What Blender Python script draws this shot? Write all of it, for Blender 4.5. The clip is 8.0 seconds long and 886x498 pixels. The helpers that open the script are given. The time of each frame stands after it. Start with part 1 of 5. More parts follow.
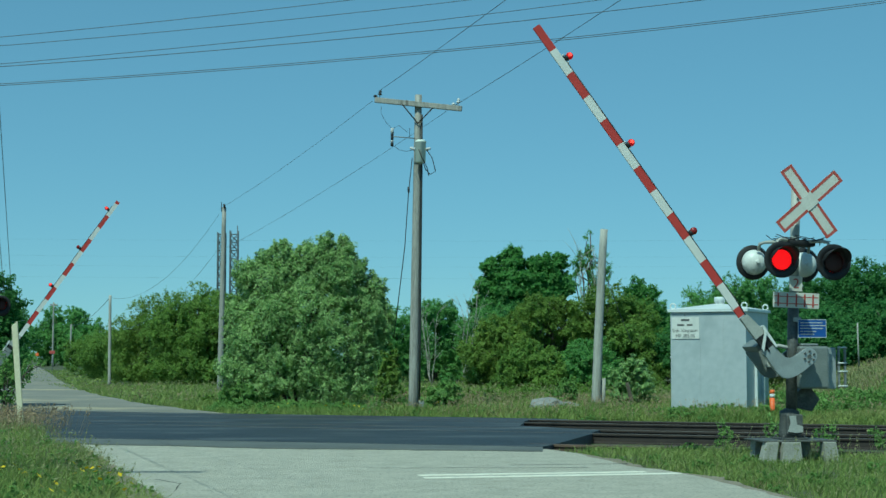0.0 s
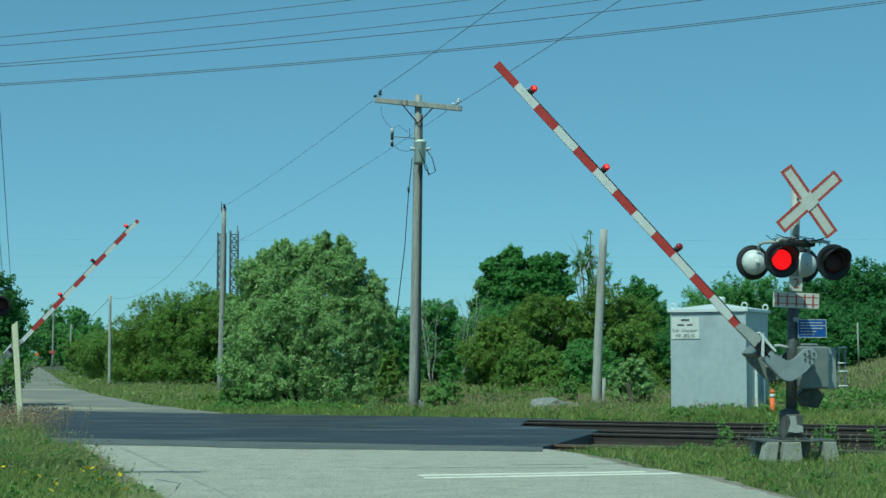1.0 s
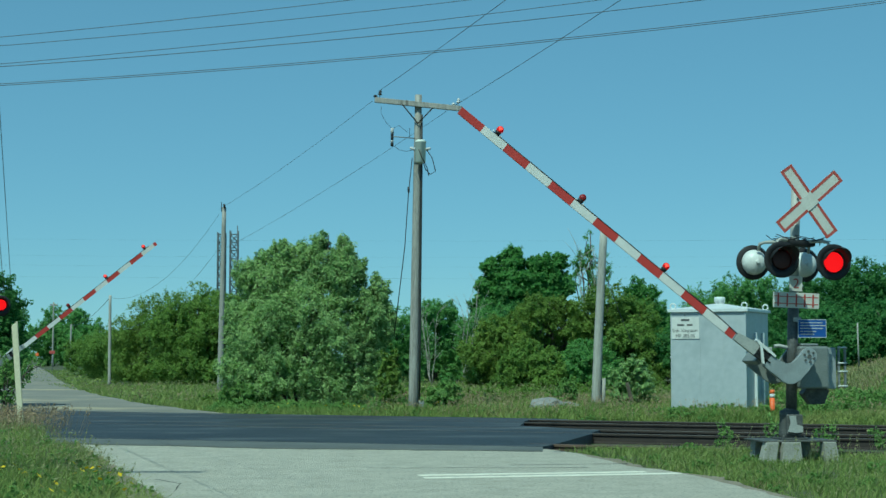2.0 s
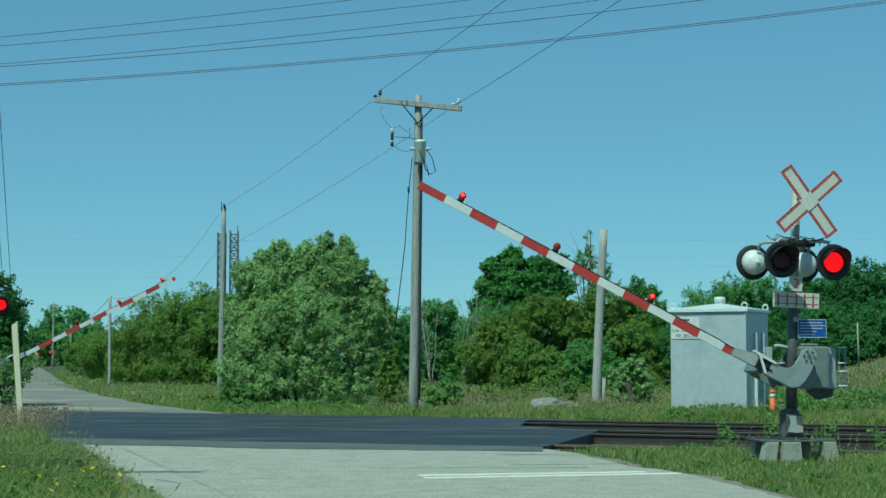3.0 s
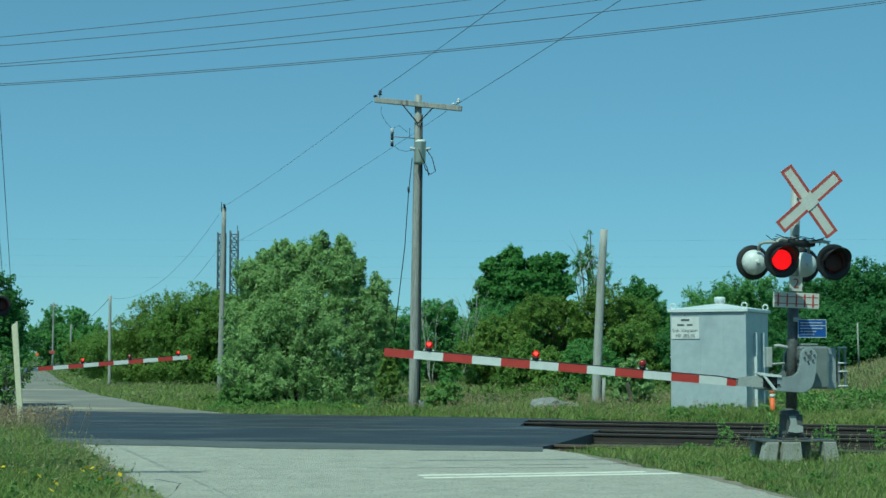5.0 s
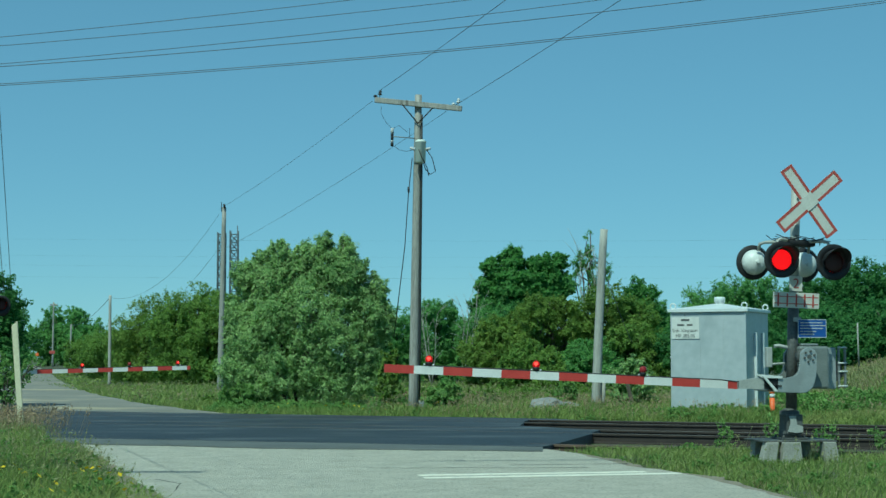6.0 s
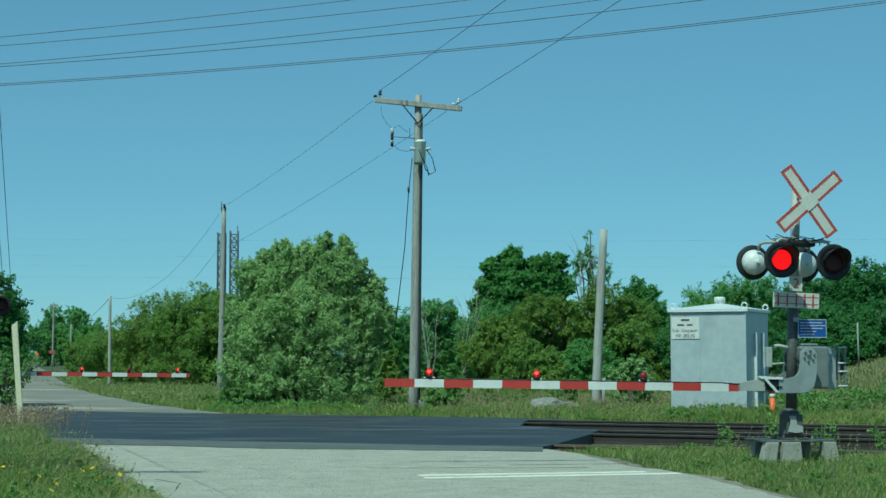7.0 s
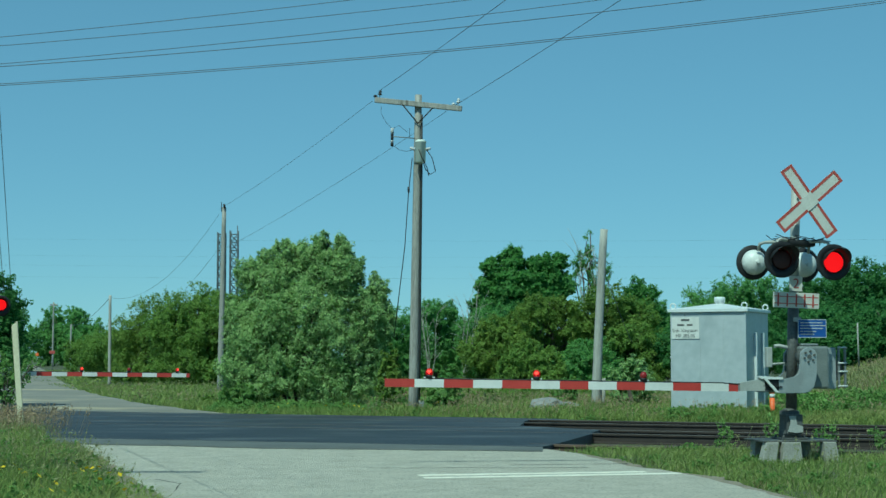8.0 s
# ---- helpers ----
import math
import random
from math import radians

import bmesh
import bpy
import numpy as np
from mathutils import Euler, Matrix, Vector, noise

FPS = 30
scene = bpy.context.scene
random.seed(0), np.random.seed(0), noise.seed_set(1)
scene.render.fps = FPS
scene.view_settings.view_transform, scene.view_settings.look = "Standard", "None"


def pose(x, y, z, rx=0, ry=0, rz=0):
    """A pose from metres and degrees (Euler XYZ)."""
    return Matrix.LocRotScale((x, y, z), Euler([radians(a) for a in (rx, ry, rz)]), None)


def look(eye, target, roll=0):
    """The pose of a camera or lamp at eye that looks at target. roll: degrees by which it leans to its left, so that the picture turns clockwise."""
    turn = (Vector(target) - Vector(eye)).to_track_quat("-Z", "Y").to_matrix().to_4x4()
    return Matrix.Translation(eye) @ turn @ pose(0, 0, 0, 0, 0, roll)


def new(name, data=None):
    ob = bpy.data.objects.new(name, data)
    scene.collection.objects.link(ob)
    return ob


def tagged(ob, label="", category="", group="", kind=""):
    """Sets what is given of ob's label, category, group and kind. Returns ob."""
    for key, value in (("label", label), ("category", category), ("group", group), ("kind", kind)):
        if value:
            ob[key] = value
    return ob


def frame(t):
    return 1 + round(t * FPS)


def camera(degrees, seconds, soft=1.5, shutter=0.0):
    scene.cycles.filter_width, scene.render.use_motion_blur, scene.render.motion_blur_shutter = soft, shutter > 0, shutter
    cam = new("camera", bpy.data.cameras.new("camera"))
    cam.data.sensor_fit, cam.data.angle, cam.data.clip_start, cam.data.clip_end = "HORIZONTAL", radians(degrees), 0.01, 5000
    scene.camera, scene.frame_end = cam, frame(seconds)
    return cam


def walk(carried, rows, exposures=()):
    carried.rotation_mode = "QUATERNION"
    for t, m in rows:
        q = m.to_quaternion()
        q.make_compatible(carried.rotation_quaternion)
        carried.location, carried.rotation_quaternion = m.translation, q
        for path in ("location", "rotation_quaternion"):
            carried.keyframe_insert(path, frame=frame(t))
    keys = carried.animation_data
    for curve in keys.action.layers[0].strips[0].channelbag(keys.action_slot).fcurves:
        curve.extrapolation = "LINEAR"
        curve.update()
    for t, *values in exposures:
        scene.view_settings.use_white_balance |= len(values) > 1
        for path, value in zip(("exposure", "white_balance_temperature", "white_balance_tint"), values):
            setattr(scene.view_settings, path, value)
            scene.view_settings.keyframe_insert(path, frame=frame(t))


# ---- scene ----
cam = camera(31.28, 8.0, soft=1.5)
STAND = pose(0, 0, 1.45, 93.90, 0, 0)
walk(cam, [(0.0, STAND), (8.0, STAND)], exposures=[(0.0, 0.09, 5550, -29), (8.0, 0.09, 5550, -29)])

# world, sun
SUN_FROM = Vector((-0.345, -0.695, 1.15)).normalized()
world = bpy.data.worlds.new("world")
scene.world = world
world.use_nodes = True
wn = world.node_tree.nodes
sky = wn.new("ShaderNodeTexSky")
sky.sky_type, sky.sun_disc = "NISHITA", False
sky.sun_elevation = math.asin(SUN_FROM.z)
sky.sun_rotation = math.atan2(SUN_FROM.x, SUN_FROM.y)
sky.altitude, sky.air_density, sky.dust_density, sky.ozone_density = 2500, 1.0, 0.0, 1.5
wn["Background"].inputs["Strength"].default_value = 0.148
deep = wn.new("ShaderNodeMix")
deep.data_type, deep.blend_type = "RGBA", "MULTIPLY"
deep.inputs["Factor"].default_value, deep.inputs["B"].default_value = 1.0, (0.815, 1.115, 1.374, 1)
even = wn.new("ShaderNodeGamma")
even.inputs["Gamma"].default_value = 0.52
world.node_tree.links.new(sky.outputs[0], even.inputs["Color"])
world.node_tree.links.new(even.outputs[0], deep.inputs["A"])
world.node_tree.links.new(deep.outputs["Result"], wn["Background"].inputs["Color"])
sun_data = bpy.data.lights.new("sun", "SUN")
sun_data.energy, sun_data.angle, sun_data.color = 3.6, radians(0.5), (1.0, 0.95, 0.88)
sun = new("sun", sun_data)
sun.matrix_world = look(SUN_FROM * 60, (0, 0, 0))


# ---- materials ----
def material(name, rough=0.6, metal=0.0):
    m = bpy.data.materials.new(name)
    m.use_nodes = True
    b = m.node_tree.nodes["Principled BSDF"]
    b.inputs["Roughness"].default_value, b.inputs["Metallic"].default_value = rough, metal
    return m, m.node_tree.nodes, m.node_tree.links, b


def varied(name, dark, light, scale=4.0, fine=40.0, rough=0.6, metal=0.0, bump=0.15, stretch=(1, 1, 1), accent=None, accent_at=0.62, accent_scale=1.3, coords="Object"):
    """Two colours mixed by coarse and fine noise, an optional third in stains, and fine relief."""
    m, n, l, b = material(name, rough, metal)
    tc, mp = n.new("ShaderNodeTexCoord"), n.new("ShaderNodeMapping")
    mp.inputs["Scale"].default_value = stretch
    l.new(tc.outputs[coords], mp.inputs["Vector"])
    a, f = n.new("ShaderNodeTexNoise"), n.new("ShaderNodeTexNoise")
    a.inputs["Scale"].default_value, f.inputs["Scale"].default_value = scale, fine
    a.inputs["Detail"].default_value, f.inputs["Detail"].default_value = 5, 3
    l.new(mp.outputs[0], a.inputs["Vector"]); l.new(mp.outputs[0], f.inputs["Vector"])
    add = n.new("ShaderNodeMath"); add.operation = "ADD"
    l.new(a.outputs["Fac"], add.inputs[0]); l.new(f.outputs["Fac"], add.inputs[1])
    ramp = n.new("ShaderNodeMapRange")
    ramp.inputs["From Min"].default_value, ramp.inputs["From Max"].default_value = 0.65, 1.35
    l.new(add.outputs[0], ramp.inputs["Value"])
    mix = n.new("ShaderNodeMix"); mix.data_type = "RGBA"
    mix.inputs["A"].default_value, mix.inputs["B"].default_value = (*dark, 1), (*light, 1)
    l.new(ramp.outputs[0], mix.inputs["Factor"])
    out = mix.outputs["Result"]
    if accent:
        s = n.new("ShaderNodeTexNoise")
        s.inputs["Scale"].default_value, s.inputs["Detail"].default_value = accent_scale, 6
        l.new(mp.outputs[0], s.inputs["Vector"])
        r = n.new("ShaderNodeMapRange")
        r.inputs["From Min"].default_value, r.inputs["From Max"].default_value = accent_at - 0.05, accent_at + 0.08
        l.new(s.outputs["Fac"], r.inputs["Value"])
        mx = n.new("ShaderNodeMix"); mx.data_type = "RGBA"
        mx.inputs["B"].default_value = (*accent, 1)
        l.new(r.outputs[0], mx.inputs["Factor"]); l.new(out, mx.inputs["A"])
        out = mx.outputs["Result"]
    l.new(out, b.inputs["Base Color"])
    bp = n.new("ShaderNodeBump")
    bp.inputs["Strength"].default_value, bp.inputs["Distance"].default_value = bump, 0.02
    l.new(f.outputs["Fac"], bp.inputs["Height"]); l.new(bp.outputs[0], b.inputs["Normal"])
    return m


def leafy(name, dark, light, see_through=0.3, patch=0.8, dry=None, rough=0.55):
    """Leaves and blades: each one its own tone, drifting over the plant, and partly see-through to light."""
    m, n, l, b = material(name, rough)
    b.inputs["Specular IOR Level"].default_value = 0.2
    geo, tc, ns = n.new("ShaderNodeNewGeometry"), n.new("ShaderNodeTexCoord"), n.new("ShaderNodeTexNoise")
    ns.inputs["Scale"].default_value = patch
    l.new(tc.outputs["Object"], ns.inputs["Vector"])
    add = n.new("ShaderNodeMath"); add.operation = "MULTIPLY_ADD"
    add.inputs[1].default_value = 0.7
    l.new(geo.outputs["Random Per Island"], add.inputs[0]); l.new(ns.outputs["Fac"], add.inputs[2])
    r = n.new("ShaderNodeMapRange")
    r.inputs["From Min"].default_value, r.inputs["From Max"].default_value = 0.35, 1.15
    l.new(add.outputs[0], r.inputs["Value"])
    mix = n.new("ShaderNodeMix"); mix.data_type = "RGBA"
    mix.inputs["A"].default_value, mix.inputs["B"].default_value = (*dark, 1), (*light, 1)
    l.new(r.outputs[0], mix.inputs["Factor"])
    out = mix.outputs["Result"]
    if dry:
        s = n.new("ShaderNodeMapRange")
        s.inputs["From Min"].default_value, s.inputs["From Max"].default_value = 0.56, 0.76
        l.new(ns.outputs["Fac"], s.inputs["Value"])
        mx = n.new("ShaderNodeMix"); mx.data_type = "RGBA"
        mx.inputs["B"].default_value = (*dry, 1)
        l.new(s.outputs[0], mx.inputs["Factor"]); l.new(out, mx.inputs["A"])
        out = mx.outputs["Result"]
    l.new(out, b.inputs["Base Color"])
    tr, ms = n.new("ShaderNodeBsdfTranslucent"), n.new("ShaderNodeMixShader")
    l.new(out, tr.inputs["Color"])
    ms.inputs[0].default_value = see_through
    l.new(b.outputs[0], ms.inputs[1]); l.new(tr.outputs[0], ms.inputs[2])
    l.new(ms.outputs[0], n["Material Output"].inputs["Surface"])
    return m


def glowing(name, colour, strength):
    m, n, l, b = material(name, 0.6)
    b.inputs["Specular IOR Level"].default_value = 0.1
    b.inputs["Base Color"].default_value = (0.3, 0.01, 0.01, 1)
    b.inputs["Emission Color"].default_value, b.inputs["Emission Strength"].default_value = (*colour, 1), strength
    return m


M = dict(
    soil=varied("grassy_soil", (0.035, 0.05, 0.018), (0.09, 0.095, 0.045), 0.6, 9, 0.9, bump=0.4, accent=(0.12, 0.105, 0.06), accent_at=0.58, accent_scale=0.35),
    shoulder=varied("gravel_shoulder", (0.14, 0.115, 0.085), (0.29, 0.245, 0.185), 2.5, 60, 0.95, bump=0.5),
    road=varied("pale_worn_asphalt", (0.345, 0.32, 0.262), (0.54, 0.507, 0.42), 2.5, 95, 0.92, bump=0.9, accent=(0.25, 0.24, 0.21), accent_at=0.57, accent_scale=24),
    far_road=varied("grey_dusty_asphalt", (0.15, 0.142, 0.122), (0.25, 0.232, 0.195), 0.5, 30, 0.9, bump=0.2, accent=(0.40, 0.34, 0.22), accent_at=0.6, accent_scale=0.25),
    tar=varied("black_asphalt", (0.012, 0.016, 0.022), (0.042, 0.05, 0.06), 0.8, 50, 0.62, bump=0.3, stretch=(0.4, 1.5, 1), accent=(0.075, 0.082, 0.09), accent_at=0.57, accent_scale=0.9),
    tar_edge=varied("grey_asphalt_patch", (0.075, 0.08, 0.078), (0.14, 0.145, 0.138), 1.0, 50, 0.8, bump=0.3),
    paint=varied("worn_road_paint", (0.66, 0.62, 0.52), (0.84, 0.80, 0.69), 3, 60, 0.7, accent=(0.42, 0.42, 0.39), accent_at=0.66, accent_scale=6),
    rail=varied("rusty_rail", (0.016, 0.012, 0.010), (0.045, 0.032, 0.026), 3, 40, 0.7, bump=0.2),
    rust=varied("brown_rust", (0.06, 0.042, 0.032), (0.15, 0.10, 0.075), 3, 40, 0.85, bump=0.3),
    rail_top=varied("worn_rail_head", (0.09, 0.075, 0.065), (0.17, 0.145, 0.125), 3, 60, 0.45, 0.5),
    ballast=varied("rusty_ballast", (0.055, 0.042, 0.034), (0.17, 0.14, 0.115), 5, 25, 0.95, bump=0.8),
    tie=varied("old_tie_wood", (0.035, 0.027, 0.022), (0.11, 0.09, 0.075), 3, 30, 0.9, stretch=(1, 6, 1), bump=0.4),
    concrete=varied("weathered_concrete", (0.26, 0.25, 0.22), (0.42, 0.41, 0.36), 4, 50, 0.9, bump=0.3, accent=(0.16, 0.15, 0.13)),
    alu=varied("dull_aluminium", (0.30, 0.32, 0.32), (0.44, 0.46, 0.46), 5, 60, 0.45, 0.35, bump=0.05, accent=(0.24, 0.25, 0.24), accent_at=0.64),
    box_grey=varied("dull_grey_green_casting", (0.16, 0.178, 0.17), (0.26, 0.275, 0.262), 5, 60, 0.5, 0.2, bump=0.06, accent=(0.12, 0.13, 0.125), accent_at=0.64),
    darkpole=varied("dark_weathered_steel", (0.05, 0.052, 0.05), (0.13, 0.13, 0.12), 6, 30, 0.6, 0.2, bump=0.15, accent=(0.24, 0.23, 0.21), accent_at=0.66, accent_scale=5),
    palepole=varied("grey_painted_steel", (0.30, 0.31, 0.29), (0.42, 0.42, 0.39), 5, 40, 0.55, bump=0.05),
    black=varied("black_paint", (0.005, 0.005, 0.006), (0.014, 0.014, 0.016), 6, 50, 0.6, bump=0.08),
    lamp_back=varied("white_lamp_back", (0.55, 0.56, 0.54), (0.72, 0.73, 0.70), 4, 40, 0.4, bump=0.03),
    white=varied("gate_white", (0.56, 0.56, 0.53), (0.72, 0.71, 0.68), 5, 60, 0.5, bump=0.05),
    red=varied("gate_red", (0.33, 0.028, 0.022), (0.46, 0.05, 0.04), 5, 60, 0.5, bump=0.05, accent=(0.5, 0.12, 0.1), accent_at=0.7, accent_scale=9),
    sign_white=varied("faded_sign_white", (0.50, 0.49, 0.44), (0.62, 0.61, 0.56), 4, 50, 0.5, bump=0.03),
    sign_red=varied("faded_sign_red", (0.30, 0.05, 0.04), (0.42, 0.09, 0.07), 6, 50, 0.5, bump=0.03),
    blue=varied("blue_sign", (0.02, 0.07, 0.28), (0.03, 0.10, 0.36), 4, 50, 0.45, bump=0.03),
    ink=varied("dark_lettering", (0.05, 0.05, 0.05), (0.10, 0.10, 0.10), 6, 50, 0.6),
    wood=varied("weathered_pole_wood", (0.19, 0.18, 0.162), (0.43, 0.415, 0.38), 5, 22, 0.9, stretch=(3, 3, 0.25), bump=0.5, accent=(0.09, 0.075, 0.06), accent_at=0.64, accent_scale=1.5),
    old_wood=varied("bleached_pole_wood", (0.27, 0.26, 0.235), (0.46, 0.45, 0.41), 5, 22, 0.9, stretch=(3, 3, 0.25), bump=0.5, accent=(0.14, 0.12, 0.10), accent_at=0.66, accent_scale=1.5),
    cream=varied("yellowed_plastic", (0.55, 0.50, 0.33), (0.68, 0.63, 0.45), 4, 30, 0.6),
    galv=varied("galvanised_steel", (0.20, 0.21, 0.21), (0.34, 0.35, 0.35), 8, 60, 0.5, 0.5, bump=0.05),
    shed=varied("pale_painted_metal", (0.39, 0.425, 0.445), (0.50, 0.53, 0.545), 0.9, 6, 0.42, 0.1, bump=0.02, accent=(0.35, 0.385, 0.405), accent_at=0.58, accent_scale=0.8),
    shed_roof=varied("white_metal_roof", (0.60, 0.63, 0.63), (0.74, 0.76, 0.75), 1.5, 20, 0.4, 0.1, bump=0.02),
    porcelain=varied("grey_porcelain", (0.45, 0.46, 0.46), (0.6, 0.6, 0.6), 6, 60, 0.25),
    trafo=varied("pale_green_enamel", (0.58, 0.63, 0.56), (0.70, 0.74, 0.67), 4, 40, 0.4, bump=0.03),
    cable=varied("black_cable", (0.012, 0.012, 0.013), (0.03, 0.03, 0.03), 5, 50, 0.6),
    wire=varied("overhead_wire", (0.06, 0.075, 0.085), (0.10, 0.12, 0.13), 2, 20, 0.6),
    orange=varied("orange_marker", (0.65, 0.10, 0.02), (0.8, 0.17, 0.04), 6, 50, 0.5),
    stone=varied("grey_stone", (0.15, 0.15, 0.14), (0.31, 0.30, 0.285), 5, 40, 0.9, bump=0.5),
    bark=varied("brown_bark", (0.06, 0.05, 0.04), (0.15, 0.125, 0.10), 6, 25, 0.95, stretch=(2, 2, 0.4), bump=0.6),
    birch=varied("bare_pale_bark", (0.28, 0.26, 0.22), (0.46, 0.43, 0.38), 6, 25, 0.9, bump=0.3),
    lit=glowing("lit_red_lens", (1.0, 0.0, 0.01), 0.95),
    lit_small=glowing("lit_red_arm_lens", (1.0, 0.05, 0.04), 2.2),
    lit_rim=glowing("glowing_red_arm_lens", (1.0, 0.0, 0.02), 0.2),
    unlit=varied("unlit_red_lens", (0.02, 0.003, 0.003), (0.05, 0.006, 0.006), 30, 90, 0.55),
    lens_red=varied("red_plastic_lens", (0.16, 0.008, 0.008), (0.24, 0.015, 0.015), 20, 90, 0.25),
    willow=leafy("willow_leaves", (0.112, 0.23, 0.0616), (0.515, 0.661, 0.28), 0.5, 1.1),
    maple=leafy("maple_leaves", (0.0715, 0.189, 0.0455), (0.182, 0.364, 0.091), 0.52, 0.5),
    bush=leafy("bush_leaves", (0.112, 0.204, 0.041), (0.281, 0.398, 0.0878), 0.52, 0.35),
    olive=leafy("olive_bush_leaves", (0.118, 0.203, 0.0394), (0.304, 0.405, 0.09), 0.52, 0.3),
    dark_tree=leafy("dark_tree_leaves", (0.102, 0.236, 0.0718), (0.246, 0.44, 0.123), 0.52, 0.4),
    deep=leafy("deep_green_leaves", (0.0507, 0.145, 0.0399), (0.136, 0.29, 0.0816), 0.52, 0.4),
    weed=leafy("weed_leaves", (0.11, 0.22, 0.0495), (0.297, 0.44, 0.132), 0.45, 0.9),
    grass=leafy("grass_blades", (0.13, 0.2, 0.047), (0.34, 0.4, 0.118), 0.4, 0.35, dry=(0.31, 0.31, 0.12)),
    tall=leafy("seeding_grass", (0.176, 0.209, 0.077), (0.418, 0.396, 0.198), 0.4, 0.3, dry=(0.42, 0.26, 0.19)),
    brown=leafy("brown_seed_heads", (0.24, 0.18, 0.096), (0.552, 0.408, 0.264), 0.4, 0.5),
    petals=leafy("yellow_petals", (0.6, 0.42, 0.02), (0.75, 0.6, 0.04), 0.2),
)


# ---- mesh helpers ----
def put(bm, geom, m):
    bmesh.ops.transform(bm, matrix=m, verts=geom)


def box(bm, x0, y0, z0, x1, y1, z1, bevel=0.0, m=None, mat=0):
    vs = bmesh.ops.create_cube(bm, size=1)["verts"]
    put(bm, vs, Matrix.Translation(((x0 + x1) / 2, (y0 + y1) / 2, (z0 + z1) / 2)) @ Matrix.Diagonal((x1 - x0, y1 - y0, z1 - z0, 1)))
    fs = {f for v in vs for f in v.link_faces}
    for f in fs:
        f.material_index = mat
    if bevel:
        es = list({e for v in vs for e in v.link_edges})
        r = bmesh.ops.bevel(bm, geom=es, offset=bevel, segments=2, affect="EDGES", profile=0.5)
        for f in r["faces"]:
            f.material_index = mat
        vs = list({v for f in r["faces"] for v in f.verts} | {v for v in vs if v.is_valid})
    if m is not None:
        put(bm, vs, m)
    return vs


def rod(bm, a, b, r0, r1=None, seg=10, mat=0):
    """A tapered round rod from a to b."""
    a, b = Vector(a), Vector(b)
    r1 = r0 if r1 is None else r1
    d = b - a
    vs = bmesh.ops.create_cone(bm, cap_ends=True, segments=seg, radius1=r0, radius2=max(r1, 1e-4), depth=d.length)["verts"]
    for f in {f for v in vs for f in v.link_faces}:
        f.material_index, f.smooth = mat, len(f.verts) == 4
    put(bm, vs, Matrix.Translation((a + b) / 2) @ d.to_track_quat("Z", "Y").to_matrix().to_4x4())
    return vs


def tube(bm, points, r, seg=6, mat=0, r_end=None):
    """A bent tube through the points."""
    pts = [Vector(p) for p in points]
    rings, q, last = [], None, None
    for i, p in enumerate(pts):
        d = (pts[min(i + 1, len(pts) - 1)] - pts[max(i - 1, 0)]).normalized()
        q = d.to_track_quat("Z", "Y") if q is None else last.rotation_difference(d) @ q
        last = d
        rr = r if r_end is None else r + (r_end - r) * i / (len(pts) - 1)
        rings.append([bm.verts.new(p + q @ Vector((rr * math.cos(k * math.tau / seg), rr * math.sin(k * math.tau / seg), 0))) for k in range(seg)])
    for u, v in zip(rings, rings[1:]):
        for k in range(seg):
            f = bm.faces.new((u[k], u[(k + 1) % seg], v[(k + 1) % seg], v[k]))
            f.smooth, f.material_index = True, mat
    for ring in (rings[0][::-1], rings[-1]):
        bm.faces.new(ring).material_index = mat


def lathe(bm, profile, seg=24, m=None, mat=0):
    """A turned shape round z: profile of (radius, z)."""
    rings = [[bm.verts.new((max(r, 1e-4) * math.cos(k * math.tau / seg), max(r, 1e-4) * math.sin(k * math.tau / seg), z)) for k in range(seg)] for r, z in profile]
    for u, v in zip(rings, rings[1:]):
        for k in range(seg):
            f = bm.faces.new((u[k], u[(k + 1) % seg], v[(k + 1) % seg], v[k]))
            f.smooth, f.material_index = True, mat
    for ring in (rings[0][::-1], rings[-1]):
        bm.faces.new(ring).material_index = mat
    vs = [v for ring in rings for v in ring]
    if m is not None:
        put(bm, vs, m)
    return vs


def prism(bm, outline, y0, y1, mat=0):
    """An outline of (x, z) given thickness from y0 to y1."""
    a = [bm.verts.new((x, y0, z)) for x, z in outline]
    b = [bm.verts.new((x, y1, z)) for x, z in outline]
    for f in [bm.faces.new(a), bm.faces.new(b[::-1])] + [bm.faces.new((a[i - 1], b[i - 1], b[i], a[i])) for i in range(len(a))]:
        f.material_index = mat
    return a + b


def slab(bm, outline, z0, z1, mat=0):
    """An outline of (x, y) given thickness from z0 to z1."""
    a = [bm.verts.new((x, y, z0)) for x, y in outline]
    b = [bm.verts.new((x, y, z1)) for x, y in outline]
    for f in [bm.faces.new(a[::-1]), bm.faces.new(b)] + [bm.faces.new((a[i - 1], a[i], b[i], b[i - 1])) for i in range(len(a))]:
        f.material_index = mat
    return a + b


def finish(name, bm, *mats):
    me = bpy.data.meshes.new(name)
    bmesh.ops.recalc_face_normals(bm, faces=bm.faces)
    bm.to_mesh(me)
    bm.free()
    for m in mats:
        me.materials.append(m)
    return me


def part(name, bm, mats, parent, label="", m=None):
    """One mesh object under a thing or part."""
    ob = new(name, finish(name, bm, *(mats if isinstance(mats, (list, tuple)) else [mats])))
    ob.parent = parent
    if m is not None:
        ob.matrix_basis = m
    return tagged(ob, label)


def thing(name, m, label, category, group="", kind="", bm=None, mats=()):
    ob = new(name, finish(name, bm, *mats) if bm else None)
    ob.matrix_basis = m
    return tagged(ob, label, category, group, kind)


